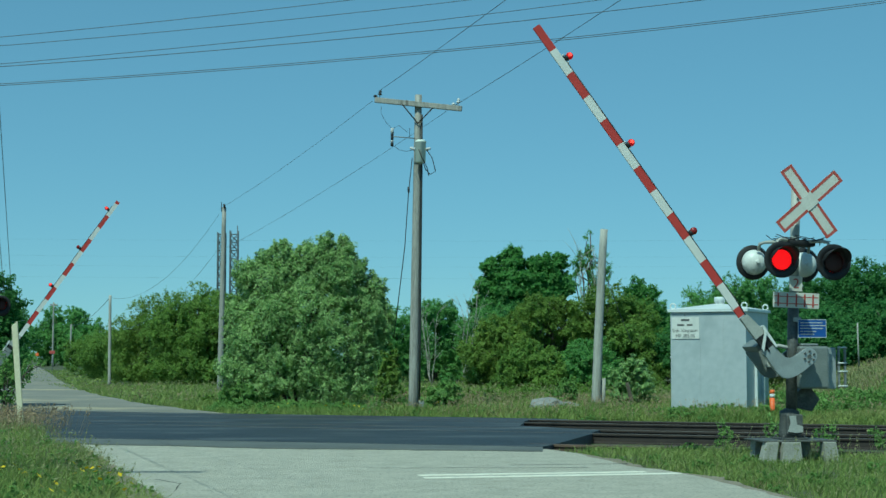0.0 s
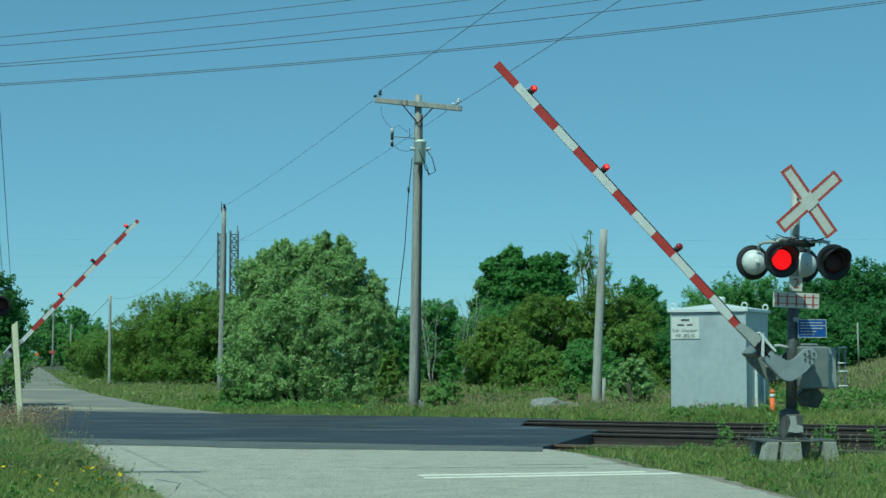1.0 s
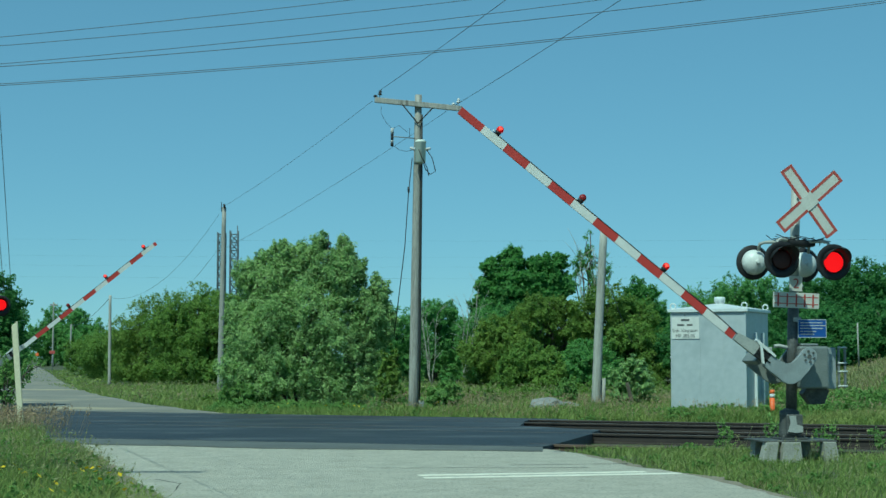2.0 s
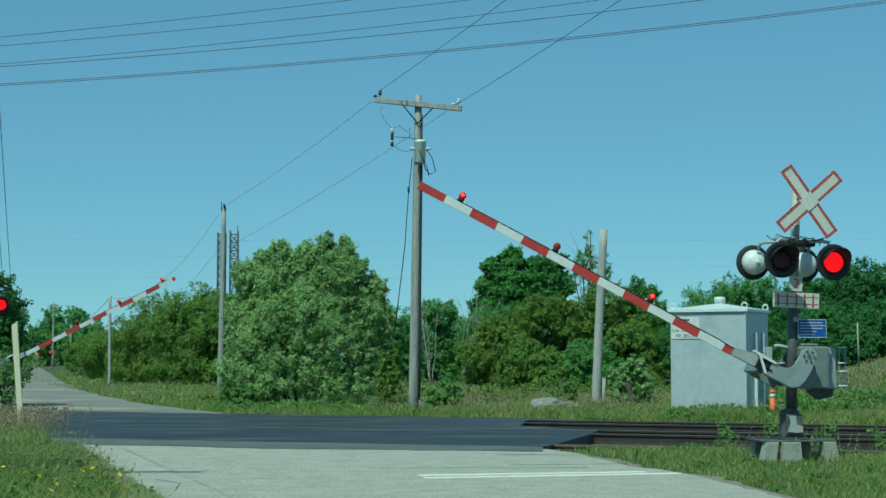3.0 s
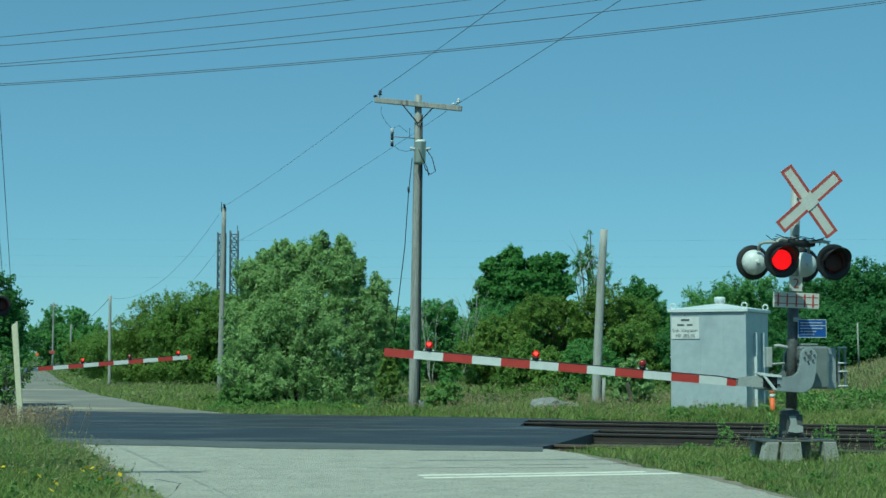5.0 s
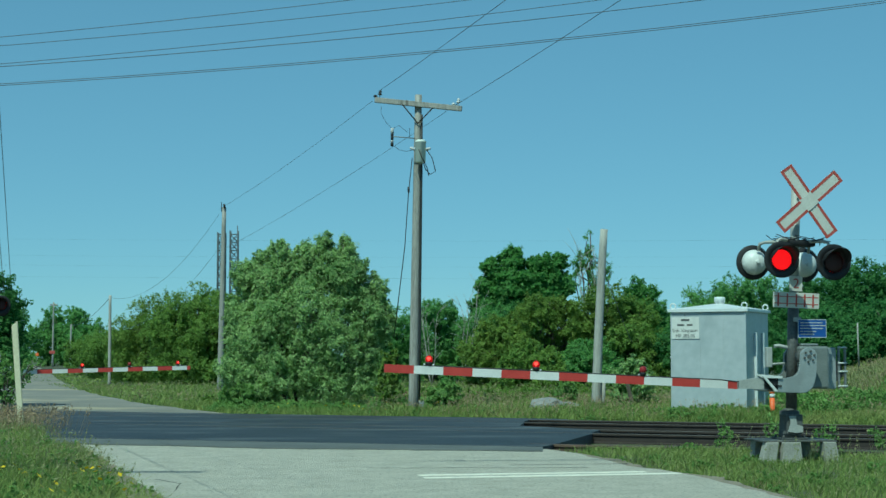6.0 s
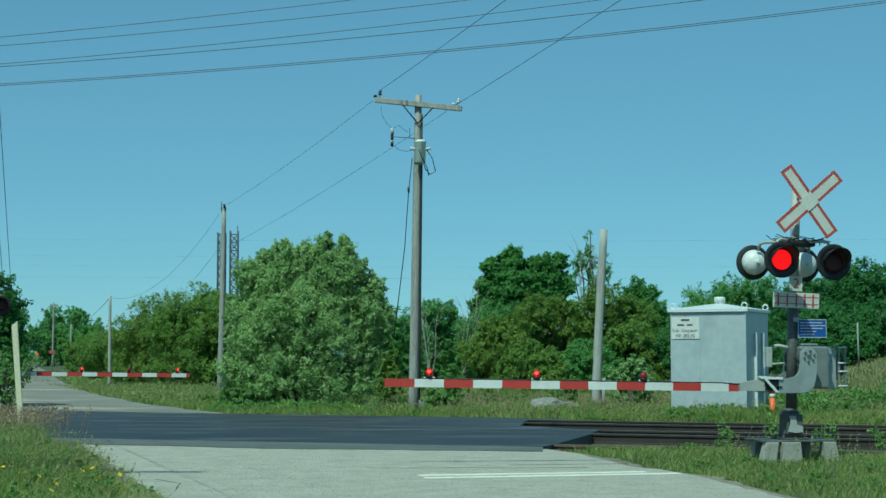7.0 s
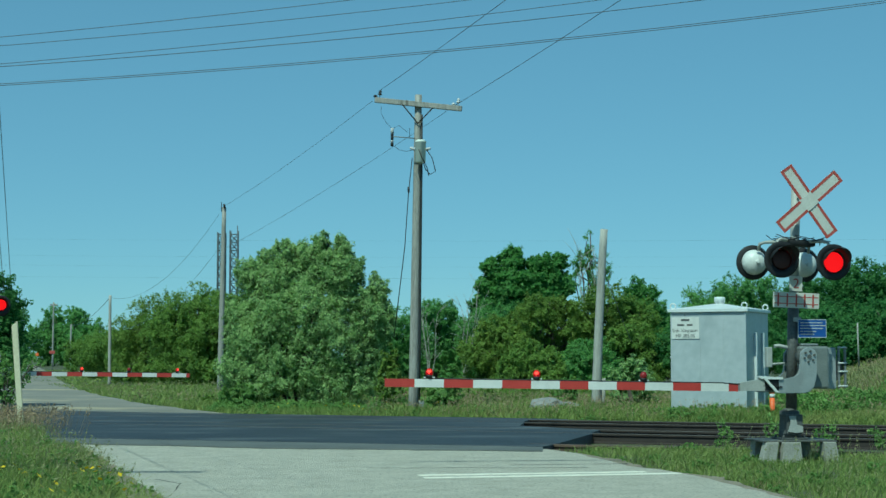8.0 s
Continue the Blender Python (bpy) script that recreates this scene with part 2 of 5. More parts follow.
def mesh_np(name, verts, faces, mat):
    """A mesh from arrays: verts (n, 3), faces (m, k)."""
    me = bpy.data.meshes.new(name)
    k = faces.shape[1]
    me.vertices.add(len(verts)); me.loops.add(faces.size); me.polygons.add(len(faces))
    me.vertices.foreach_set("co", np.ascontiguousarray(verts, dtype=np.float32).ravel())
    me.loops.foreach_set("vertex_index", np.ascontiguousarray(faces, dtype=np.int32).ravel())
    me.polygons.foreach_set("loop_start", np.arange(0, faces.size, k, dtype=np.int32))
    me.update(calc_edges=True)
    me.materials.append(mat)
    return me


def words(name, text, size, mat, parent, m, thick=0.002):
    """Lettering in the built-in font, as a mesh."""
    cu = bpy.data.curves.new(name, "FONT")
    cu.body, cu.size, cu.extrude, cu.align_x, cu.align_y = text, size, thick, "CENTER", "CENTER"
    tmp = bpy.data.objects.new(name, cu)
    me = bpy.data.meshes.new_from_object(tmp)
    bpy.data.objects.remove(tmp)
    me.materials.clear(); me.materials.append(mat)
    ob = new(name, me)
    ob.parent, ob.matrix_basis = parent, m
    return ob


FRONT = pose(0, 0, 0, 90, 0, 0)  # turns lettering and discs to face -y


# ---- ground and tracks ----
TX, TY = math.cos(radians(23)), -math.sin(radians(23))  # along the tracks, to the right


def on_track(t, n, z=0.0):
    """A point t metres along the tracks and n metres across them."""
    return (t * TX - n * TY, t * TY + n * TX, z)


def smooth(a, b, x):
    u = np.clip((x - a) / (b - a), 0, 1)
    return u * u * (3 - 2 * u)


def ground_z(x, y):
    x, y = np.asarray(x, float), np.asarray(y, float)
    n = x * -TY + y * TX
    t = x * TX + y * TY
    z = 0.03 * np.sin(x * 0.9 + 1) * np.sin(y * 0.7) + 0.02 * np.sin(x * 2.3 + y * 1.7)
    z = z - 0.02
    start = 26.4 - 2.3 * smooth(-11, -8.6, t)
    trench = smooth(start, start + 0.9, n) * (1 - smooth(35.5, 36.8, n))
    z = z * (1 - trench) - 0.16 * trench
    z = z + 1.45 * smooth(9.5, 16.0, x - 0.12 * (y - 40)) * smooth(36, 52, y) * (1 - smooth(70, 110, y))
    z = z + 0.13 * smooth(3.2, 5.5, -x - 0.22 * (y - 16)) * smooth(8, 16, y) * (1 - smooth(24, 30, y))
    lane = x + 0.27 * (y - 40)
    z = z - 0.07 * smooth(-16, -13.5, lane) * (1 - smooth(-4.6, -3.2, lane)) * smooth(38, 41, y)
    near = smooth(-6.0, -5.2, x + 0.30 * (y - 26)) * (1 - smooth(1.7, 2.2, x + 0.2 * (y - 24))) * (1 - smooth(40, 42, n))
    west = np.interp(y, (-12, 10, 16.4, 18.8, 22.4, 26.2, 28.4), (-1.2, -1.9, -2.85, -3.65, -4.75, -6.0, -7.2))
    east = np.interp(y, (-12, 10, 16.4, 18.0, 19.9, 21.3, 24.35, 27.2), (6.0, 4.2, 3.55, 3.3, 2.95, 2.45, 1.9, 0.8))
    bed = smooth(-0.7, -0.3, x - west) * (1 - smooth(0.3, 0.7, x - east)) * (1 - smooth(27, 28, y))
    near = np.maximum(near, bed)
    z = z * (1 - near) - 0.10 * near
    return z


def build_ground():
    far = np.array([60, 75, 95, 120, 160, 220, 320, 500, 900, 1700, 3200])
    xs = np.concatenate((-far[::-1] + 15, np.arange(-40, 45.1, 0.5), far))
    ys = np.concatenate((-far[::-1] + 30, np.arange(-25, 90, 0.5), far + 40))
    gx, gy = np.meshgrid(xs, ys)
    v = np.stack((gx, gy, ground_z(gx, gy)), -1).reshape(-1, 3)
    w, h = len(xs), len(ys)
    i = (np.arange(h - 1)[:, None] * w + np.arange(w - 1)[None]).ravel()
    ob = new("ground", mesh_np("ground", v, np.stack((i, i + 1, i + 1 + w, i + w), -1), M["soil"]))
    tagged(ob, "grassy earth with bare and dry patches", "ground", kind="structure")


build_ground()


def ragged(points, step=0.4, wobble=0.06, seed=1):
    """A broken edge line along the points."""
    r, out = random.Random(seed), []
    for a, b in zip(points, points[1:]):
        k = max(1, int((Vector(b) - Vector(a)).length / step))
        for i in range(k):
            u = i / k
            out.append((a[0] + (b[0] - a[0]) * u + r.uniform(-wobble, wobble), a[1] + (b[1] - a[1]) * u + r.uniform(-wobble, wobble)))
    return out + [points[-1]]


def build_roads():
    left = ragged([(-1.2, -12), (-1.9, 10), (-2.85, 16.4), (-3.65, 18.8), (-4.75, 22.4), (-6.0, 26.2), (-7.2, 28.4)], seed=3)
    right = ragged([(0.8, 27.2), (1.9, 24.35), (2.45, 21.3), (2.95, 19.9), (3.3, 18.0), (3.55, 16.4), (4.2, 10), (6.0, -12)], seed=4)
    bm = bmesh.new()
    slab(bm, left + right, -0.12, 0.004)
    tagged(thing("road", Matrix(), "pale worn asphalt country road before the tracks", "road", kind="structure", bm=bm, mats=[M["road"]]))
    bm = bmesh.new()
    slab(bm, ragged([(x - 0.30, y) for x, y in left[::3]] , 0.3, 0.10, 13) + ragged([(x + 0.20 + 0.07 * math.sin(y * 1.7), y) for x, y in right[::3]], 0.3, 0.10, 14), -0.14, -0.008)
    thing("road_shoulder", Matrix(), "strip of brown gravel along the road edge", "road", kind="structure", bm=bm, mats=[M["shoulder"]])
    # far side of the crossing
    r_edge = [(-5.0, 39.2), (-5.7, 41.0), (-9.1, 48.8), (-14.1, 63.5), (-22.3, 93.0), (-43.6, 174), (-110, 420)]
    l_edge = [(-120, 420), (-51.5, 174), (-29.5, 93), (-21.2, 63.5), (-16.5, 48.8), (-13.2, 42), (-12.6, 40.5)]
    bm = bmesh.new()
    slab(bm, ragged(r_edge, 1.5, 0.1, 5) + ragged(l_edge, 1.5, 0.1, 6), -0.15, 0.0)
    thing("road", Matrix(), "dusty grey country road running away between hedges", "road", kind="structure", bm=bm, mats=[M["far_road"]])
    for k, line in enumerate((((-1.0, 20.75), (0.2, 20.82), (1.1, 20.78), (1.9, 20.9)), ((0.9, 21.35), (1.6, 21.45), (2.5, 21.6)), ((-3.4, 18.9), (-3.0, 18.2), (-2.9, 17.2)))):
        bm = bmesh.new()
        a = ragged(list(line), 0.15, 0.012, 30 + k)
        slab(bm, [(x, y - 0.014) for x, y in a] + [(x, y + 0.014) for x, y in a[::-1]], 0.0, 0.0075)
        thing("road_crack", Matrix(), "thin dark crack across the pale road", "road crack", "road cracks", "structure", bm, [M["tar_edge"]])
    for k, (p, q) in enumerate([((-0.30, 19.50), (2.55, 20.10)), ((-0.22, 19.08), (2.95, 19.84))]):
        d = (Vector(q) - Vector(p)).normalized()
        s = Vector((-d.y, d.x)) * 0.085
        edge = ragged([tuple(Vector(p) - s), tuple(Vector(q) - s)], 0.2, 0.012, k) + ragged([tuple(Vector(q) + s), tuple(Vector(p) + s)], 0.2, 0.012, k + 9)
        bm = bmesh.new()
        slab(bm, edge, 0.0, 0.008)
        thing("stop_line", Matrix(), "worn white painted stop line across the road", "road marking", "stop lines", "structure", bm, [M["paint"]])


build_roads()

RAILS = (28.41, 29.845, 32.65, 34.085)
RAIL_TOP = 0.03


def track_outline(*tn):
    return [on_track(t, n)[:2] for t, n in tn]


def build_crossing():
    c = thing("level_crossing", Matrix(), "black asphalt level crossing laid flush with the rails", "level crossing", kind="structure")
    def tn(x, y):
        return (x * TX + y * TY, x * -TY + y * TX)
    near_l, near_r = tn(-6.9, 26.75), tn(1.52, 24.31)
    grey_l, grey_r = tn(-7.3, 28.3), tn(1.59, 25.3)

    def left(n):
        return (-16.1 - 0.893 * (n - 22), n)
    bm = bmesh.new()
    broken = ragged([on_track(*near_l)[:2], (-2.5, 25.0), on_track(*near_r)[:2]], 0.35, 0.07, 17)
    slab(bm, broken + track_outline(grey_r, grey_l), -0.14, 0.024)
    part("approach_apron", bm, M["tar_edge"], c, "grey asphalt apron")
    strips = [("asphalt_panel", [grey_l, grey_r, (-8.5, 24.9), (-9.0, 28.33), left(28.33)]),
              ("asphalt_panel", [left(28.51), (-9.1, 28.51), (-9.3, 29.77), left(29.77)]),
              ("asphalt_panel", [left(29.93), (-9.5, 29.93), (-11.4, 30.9), (-11.9, 32.57), left(32.57)]),
              ("asphalt_panel", [left(32.75), (-12.0, 32.75), (-12.3, 34.0), left(34.0)]),
              ("asphalt_panel", [left(34.17), (-11.3, 34.17), (-11.9, 34.75), left(34.75)])]
    for k, (name, o) in enumerate(strips):
        bm = bmesh.new()
        slab(bm, track_outline(*o), -0.16, 0.028)
        part(name, bm, M["tar"], c)


build_crossing()


def build_track(name, n0, n1):
    c = thing(name, Matrix(), "rusty steel railway track on weedy ballast", "railway track", "railway tracks", "structure")
    for n in (n0, n1):
        bm = bmesh.new()
        h = RAIL_TOP
        prof = [(-0.075, h - 0.185), (0.075, h - 0.185), (0.075, h - 0.172), (0.012, h - 0.150), (0.009, h - 0.05), (0.036, h - 0.038), (0.036, h - 0.006), (0.028, h), (-0.028, h), (-0.036, h - 0.006), (-0.036, h - 0.038), (-0.009, h - 0.05), (-0.012, h - 0.150), (-0.075, h - 0.172)]
        t0, t1 = -160, 120
        a = [bm.verts.new(on_track(t0, n + u, z)) for u, z in prof]
        b = [bm.verts.new(on_track(t1, n + u, z)) for u, z in prof]
        for i in range(len(prof)):
            f = bm.faces.new((a[i - 1], b[i - 1], b[i], a[i]))
            f.material_index = 1 if i in (7, 8, 9) else 0
        part("rail", bm, [M["rail"], M["rail_top"]], c)
    bm = bmesh.new()
    mid = (n0 + n1) / 2
    o = [(-1.9, -0.40), (1.9, -0.40), (1.35, -0.165), (-1.35, -0.165)]
    a = [bm.verts.new(on_track(-160, mid + u, z)) for u, z in o]
    b = [bm.verts.new(on_track(120, mid + u, z)) for u, z in o]
    for i in range(4):
        bm.faces.new((a[i - 1], b[i - 1], b[i], a[i]))
    part("ballast_bed", bm, M["ballast"], c)
    bm = bmesh.new()
    box(bm, -0.11, -1.28, -0.10, 0.11, 1.28, 0.0, 0.012)
    me = finish("tie", bm, M["tie"])
    r = random.Random(n0)
    for k in range(60):
        ob = new("tie", me)
        ob.parent = c
        x, y, z = on_track(-10.8 + 0.56 * k, mid)
        ob.matrix_basis = pose(x + r.uniform(-0.02, 0.02), y, -0.155, 0, 0, -23 + r.uniform(-1.5, 1.5))


build_track("railway_track", RAILS[0], RAILS[1])
build_track("railway_track", RAILS[2], RAILS[3])


def build_spare_rail():
    bm = bmesh.new()
    h = 0.03
    prof = [(-0.075, h - 0.185), (0.075, h - 0.185), (0.012, h - 0.150), (0.009, h - 0.05), (0.036, h - 0.038), (0.036, h - 0.006), (0.028, h), (-0.028, h), (-0.036, h - 0.006), (-0.036, h - 0.038), (-0.009, h - 0.05), (-0.012, h - 0.150)]
    a = [bm.verts.new(on_track(-8.9, 24.62 + u, z)) for u, z in prof]
    b = [bm.verts.new(on_track(8.5, 24.5 + u, z - 0.03)) for u, z in prof]
    bm.faces.new(a); bm.faces.new(b[::-1])
    for i in range(len(prof)):
        bm.faces.new((a[i - 1], b[i - 1], b[i], a[i]))
    thing("spare_rail", Matrix(), "rusty spare rail lying along the weedy track bed", "rail", "", "", bm, [M["rust"]])


build_spare_rail()


# ---- crossing signals with gate ----
def flasher(parent, x, y, z, back):
    """One round flasher lamp: housing with background disc, hood and a turning two-sided lens (one side lit)."""
    bm = bmesh.new()
    # faces -y; the housing bulges to +y
    lathe(bm, [(0.175, 0.0), (0.185, -0.02), (0.18, -0.07), (0.15, -0.125), (0.10, -0.16), (0.04, -0.178), (0.0, -0.18)], 24, FRONT @ pose(0, 0, 0))
    lathe(bm, [(0.03, -0.15), (0.03, -0.23), (0.02, -0.23)], 10, FRONT)
    lamp = part("flasher_lamp", bm, M["lamp_back"], parent, "round flasher lamp with pale back and black disc", LEAN @ pose(x, y, z, 0, 0, 180 if back else 0))
    bm = bmesh.new()
    lathe(bm, [(0.146, 0.006), (0.25, 0.006), (0.256, 0.012), (0.256, 0.022), (0.25, 0.026), (0.146, 0.026), (0.146, 0.006)], 32, FRONT)
    part("background_disc", bm, M["black"], lamp)
    bm = bmesh.new()
    outer, inner = [], []
    for k in range(21):
        a = radians(-25 + 230 * k / 20)
        reach = 0.07 + 0.22 * max(0.0, math.sin(a)) ** 0.5
        outer.append([bm.verts.new((0.172 * math.cos(a), -0.026, 0.172 * math.sin(a))), bm.verts.new((0.19 * math.cos(a), -0.026 - reach, 0.19 * math.sin(a)))])
        inner.append([bm.verts.new((0.167 * math.cos(a), -0.026, 0.167 * math.sin(a))), bm.verts.new((0.185 * math.cos(a), -0.026 - reach, 0.185 * math.sin(a)))])
    for s in (outer, inner):
        for u, v in zip(s, s[1:]):
            bm.faces.new((u[0], v[0], v[1], u[1])).smooth = True
    for k in range(20):
        bm.faces.new((outer[k][1], outer[k + 1][1], inner[k + 1][1], inner[k][1]))
    part("hood", bm, M["black"], lamp)
    bm = bmesh.new()
    lathe(bm, [(0.143, 0.002), (0.12, 0.010), (0.06, 0.018), (0.0, 0.02)], 24, FRONT, 0)
    lathe(bm, [(0.143, -0.002), (0.12, -0.010), (0.06, -0.018), (0.0, -0.02)], 24, FRONT, 1)
    lens = part("lens", bm, [M["lit"], M["unlit"]], lamp, "red lens", pose(0, -0.015, 0))
    return lens


LEAN = pose(0, 0, 0, 0, 2.2, 0)  # the mast leans slightly
TIP = 5.98  # hub to arm tip
SLOPE = pose(0, 0, 0, 0, 1.44, 0)  # the arm rises slightly towards its tip


def arm_lamp(parent, d, side):
    """A small red lamp on the arm, d metres from the tip; its lens turns a lit or an unlit half outwards."""
    x = d - TIP
    bm = bmesh.new()
    lathe(bm, [(0.022, 0.055), (0.034, 0.06), (0.045, 0.085), (0.045, 0.10), (0.03, 0.105)], 14)
    box(bm, -0.055, -0.012, 0.05, 0.055, 0.012, 0.062, 0.003)
    put(bm, bm.verts, SLOPE @ pose(x, 0, -0.44))
    part("lamp_base", bm, M["black"], parent, "black lamp base")
    for dx in (-0.062, 0.062):
        bm = bmesh.new()
        bmesh.ops.create_uvsphere(bm, u_segments=8, v_segments=6, radius=0.014)
        part("side_lens", bm, M["porcelain"], parent, "tiny white side lens", SLOPE @ pose(x + dx, side * 0.012, -0.372))
    bm = bmesh.new()
    vs = bmesh.ops.create_uvsphere(bm, u_segments=16, v_segments=10, radius=0.052)["verts"]
    put(bm, vs, Matrix.Diagonal((1, 0.8, 1.05, 1)))
    for f in bm.faces:
        f.smooth = True
        c = f.calc_center_median()
        f.material_index = (2 if (c - Vector((-0.012, side * 0.042, 0.012))).length < 0.026 else 0) if c.y * side > 0 else 1
    return part("arm_lens", bm, [M["lit_rim"], M["lens_red"], M["lit_small"]], parent, "small red lens", SLOPE @ pose(x, 0, -0.302))


def crossing_signal(m, label, near):
    s = thing("crossing_signal", m, label, "crossing signal", "crossing signals")
    # pedestal of three concrete legs under a plate
    for k, (x, y, lean) in enumerate(((-0.42, -0.36, 0.08), (-0.14, -0.37, 0.0), (0.42, -0.36, -0.05), (0.30, 0.28, 0.0), (-0.36, 0.28, 0.0))):
        bm = bmesh.new()
        w = 0.13 if k == 1 else 0.09
        vs = box(bm, -w, -0.09, -0.14, w, 0.09, 0.262, 0.012)
        for v in vs:
            if v.co.z < 0:
                v.co.x = v.co.x * 1.25 - lean
        part("leg", bm, M["concrete"], s, "weathered concrete leg", pose(x, y, 0))
    bm = bmesh.new()
    box(bm, -0.54, -0.40, 0.263, 0.54, 0.40, 0.285, 0.004)
    box(bm, -0.20, -0.20, 0.286, 0.20, 0.20, 0.31, 0.004)
    for x, y in ((-0.15, -0.15), (0.15, -0.15), (0.15, 0.15), (-0.15, 0.15)):
        rod(bm, (x, y, 0.30), (x, y, 0.345), 0.018, seg=6)
    part("base_plate", bm, M["darkpole"], s)
    bm = bmesh.new()
    lathe(bm, [(0.155, 0.31), (0.15, 0.36), (0.135, 0.60), (0.14, 0.62), (0.14, 0.68), (0.09, 0.70), (0.078, 0.72)], 16)
    box(bm, -0.11, -0.19, 0.36, 0.13, -0.12, 0.64, 0.02)
    part("junction_base", bm, M["darkpole"], s, "dark cast junction base")
    bm = bmesh.new()
    prism(bm, [(-0.10, 0.40), (0.02, 0.38), (0.12, 0.39), (0.12, 0.47), (0.03, 0.50), (0.02, 0.62), (-0.08, 0.62), (-0.06, 0.52)], -0.205, -0.192)
    part("peeling_cover", bm, M["palepole"], s, "pale peeling paint on the base cover")
    bm = bmesh.new()
    rod(bm, (0, 0, 0.70), (0, 0, 2.35), 0.078, seg=16)
    part("mast", bm, M["darkpole"], s, "dark weathered steel mast", LEAN)
    bm = bmesh.new()
    rod(bm, (0, 0, 2.35), (0, 0, 4.02), 0.066, seg=16)
    lathe(bm, [(0.07, 4.02), (0.06, 4.05), (0.0, 4.065)], 16)
    part("mast_top", bm, M["palepole"], s, "pale grey upper mast", LEAN)
    # crossbuck
    for k, a in enumerate((52, -43)):
        bm = bmesh.new()
        t = pose(0.005 if near else 0.22, -0.49 - 0.014 * k, 3.635, 0, a, 0)
        box(bm, -0.575, -0.004, -0.10, 0.575, 0.004, 0.10, 0.0, t, 0)
        gap = 0.105 * k
        strips = [(-0.575, -0.535, -0.06, 0.06), (0.535, 0.575, -0.06, 0.06)]
        strips += [(x0, x1, z, z + 0.04) for z in (-0.10, 0.06) for x0, x1 in ((-0.575, -gap), (gap, 0.575))]
        for x0, x1, z0, z1 in strips:
            bm.faces.new([bm.verts.new(t @ Vector((x, -0.0065, z))) for x, z in ((x0, z0), (x1, z0), (x1, z1), (x0, z1))]).material_index = 1
        part("crossbuck_blade", bm, [M["sign_white"], M["sign_red"]], s, "white crossbuck blade with faded red border", LEAN)
    bm = bmesh.new()
    for z in (3.60, 3.72):
        rod(bm, (0, -0.05, z), (0.03, -0.485, z), 0.014, seg=8)
    part("sign_bracket", bm, M["galv"], s, "", LEAN)
    # lamp arms and lamps
    bm = bmesh.new()
    for sx in (-1, 1):
        for sy in (-1, 1):
            tube(bm, [(0, 0, 3.08), (sx * 0.12, sy * 0.10, 3.10), (sx * 0.32, sy * 0.30, 3.10), (sx * 0.375, sy * (0.31 if sy < 0 else 0.40), 3.08), (sx * 0.385, sy * (0.34 if sy < 0 else 0.44), 2.98)], 0.024, 8)
    part("lamp_arm_cross", bm, M["palepole"], s, "pale tubular cross of lamp arms", LEAN)
    bm = bmesh.new()
    box(bm, -0.20, -0.16, 3.03, 0.26, 0.14, 3.12, 0.03)
    r = random.Random(5)
    for k in range(26):
        x, y = r.uniform(-0.3, 0.35), r.uniform(-0.25, 0.2)
        tube(bm, [(x, y, 3.10), (x + r.uniform(-0.15, 0.15), y + r.uniform(-0.1, 0.1), 3.13), (x + r.uniform(-0.3, 0.3), y + r.uniform(-0.1, 0.1), 3.05 + r.uniform(0, 0.14))], 0.006, 4)
    part("crossarm_clamp", bm, M["black"], s, "black clamp tangled with twigs", LEAN)
    lenses = [flasher(s, x, y, z, b) for x, y, z, b in ((-0.38, -0.48, 2.795, False), (0.385, -0.48, 2.795, False), (-0.395, 0.60, 2.82, True), (0.375, 0.60, 2.82, True))]
    # number tab, track sign, notice
    bm = bmesh.new()
    box(bm, -0.095, -0.087, 2.385, 0.095, -0.080, 2.60, 0.002)
    tab = part("track_number_tab", bm, M["sign_white"], s, "small white tab with the number 2", LEAN)
    words("numeral", "2", 0.20, M["sign_red"], tab, pose(0, -0.0885, 2.49) @ FRONT)
    bm = bmesh.new()
    box(bm, -0.345, -0.105, 2.145, 0.345, -0.098, 2.365, 0.004)
    ts = part("track_sign", bm, M["sign_white"], s, "white sign with red rail pictogram", LEAN)
    bm = bmesh.new()
    for z in (2.205, 2.305):
        box(bm, -0.325, -0.109, z - 0.006, 0.325, -0.1055, z + 0.006)
    for x in (-0.27, -0.135, 0.0, 0.125, 0.25):
        box(bm, x - 0.012, -0.112, 2.165, x + 0.012, -0.1092, 2.345)
    part("pictogram", bm, M["sign_red"], ts, "red rail pictogram")
    bm = bmesh.new()
    box(bm, 0.10, -0.115, 1.72, 0.53, -0.108, 1.985, 0.003)
    notice = part("notice", bm, M["blue"], s, "blue notice with pale lettering")
    bm = bmesh.new()
    for z0, z1 in ((1.722, 1.730), (1.975, 1.983)):
        box(bm, 0.102, -0.119, z0, 0.528, -0.1155, z1)
    for x0, x1 in ((0.102, 0.109), (0.521, 0.528)):
        box(bm, x0, -0.119, 1.731, x1, -0.1155, 1.974)
    r = random.Random(11)
    for k, z in enumerate((1.935, 1.895, 1.855, 1.812, 1.772)):
        x, end = 0.135, (0.46, 0.50, 0.48, 0.36, 0.33)[k]
        while x < end:
            w = r.uniform(0.04, 0.09)
            box(bm, x, -0.119, z - 0.006, min(x + w, end + 0.01), -0.1155, z + 0.006)
            x += w + 0.010
    part("lettering_bars", bm, M["sign_white"], notice, "pale bars of small lettering")
    bm = bmesh.new()
    box(bm, 0.05, -0.107, 1.95, 0.16, -0.07, 2.01, 0.008)
    part("notice_clamp", bm, M["palepole"], s)
    # gate mechanism
    bm = bmesh.new()
    box(bm, 0.10, -0.17, 1.0, 0.54, 0.22, 1.60, 0.03)
    box(bm, 0.14, -0.14, 1.60, 0.40, 0.18, 1.64, 0.02)
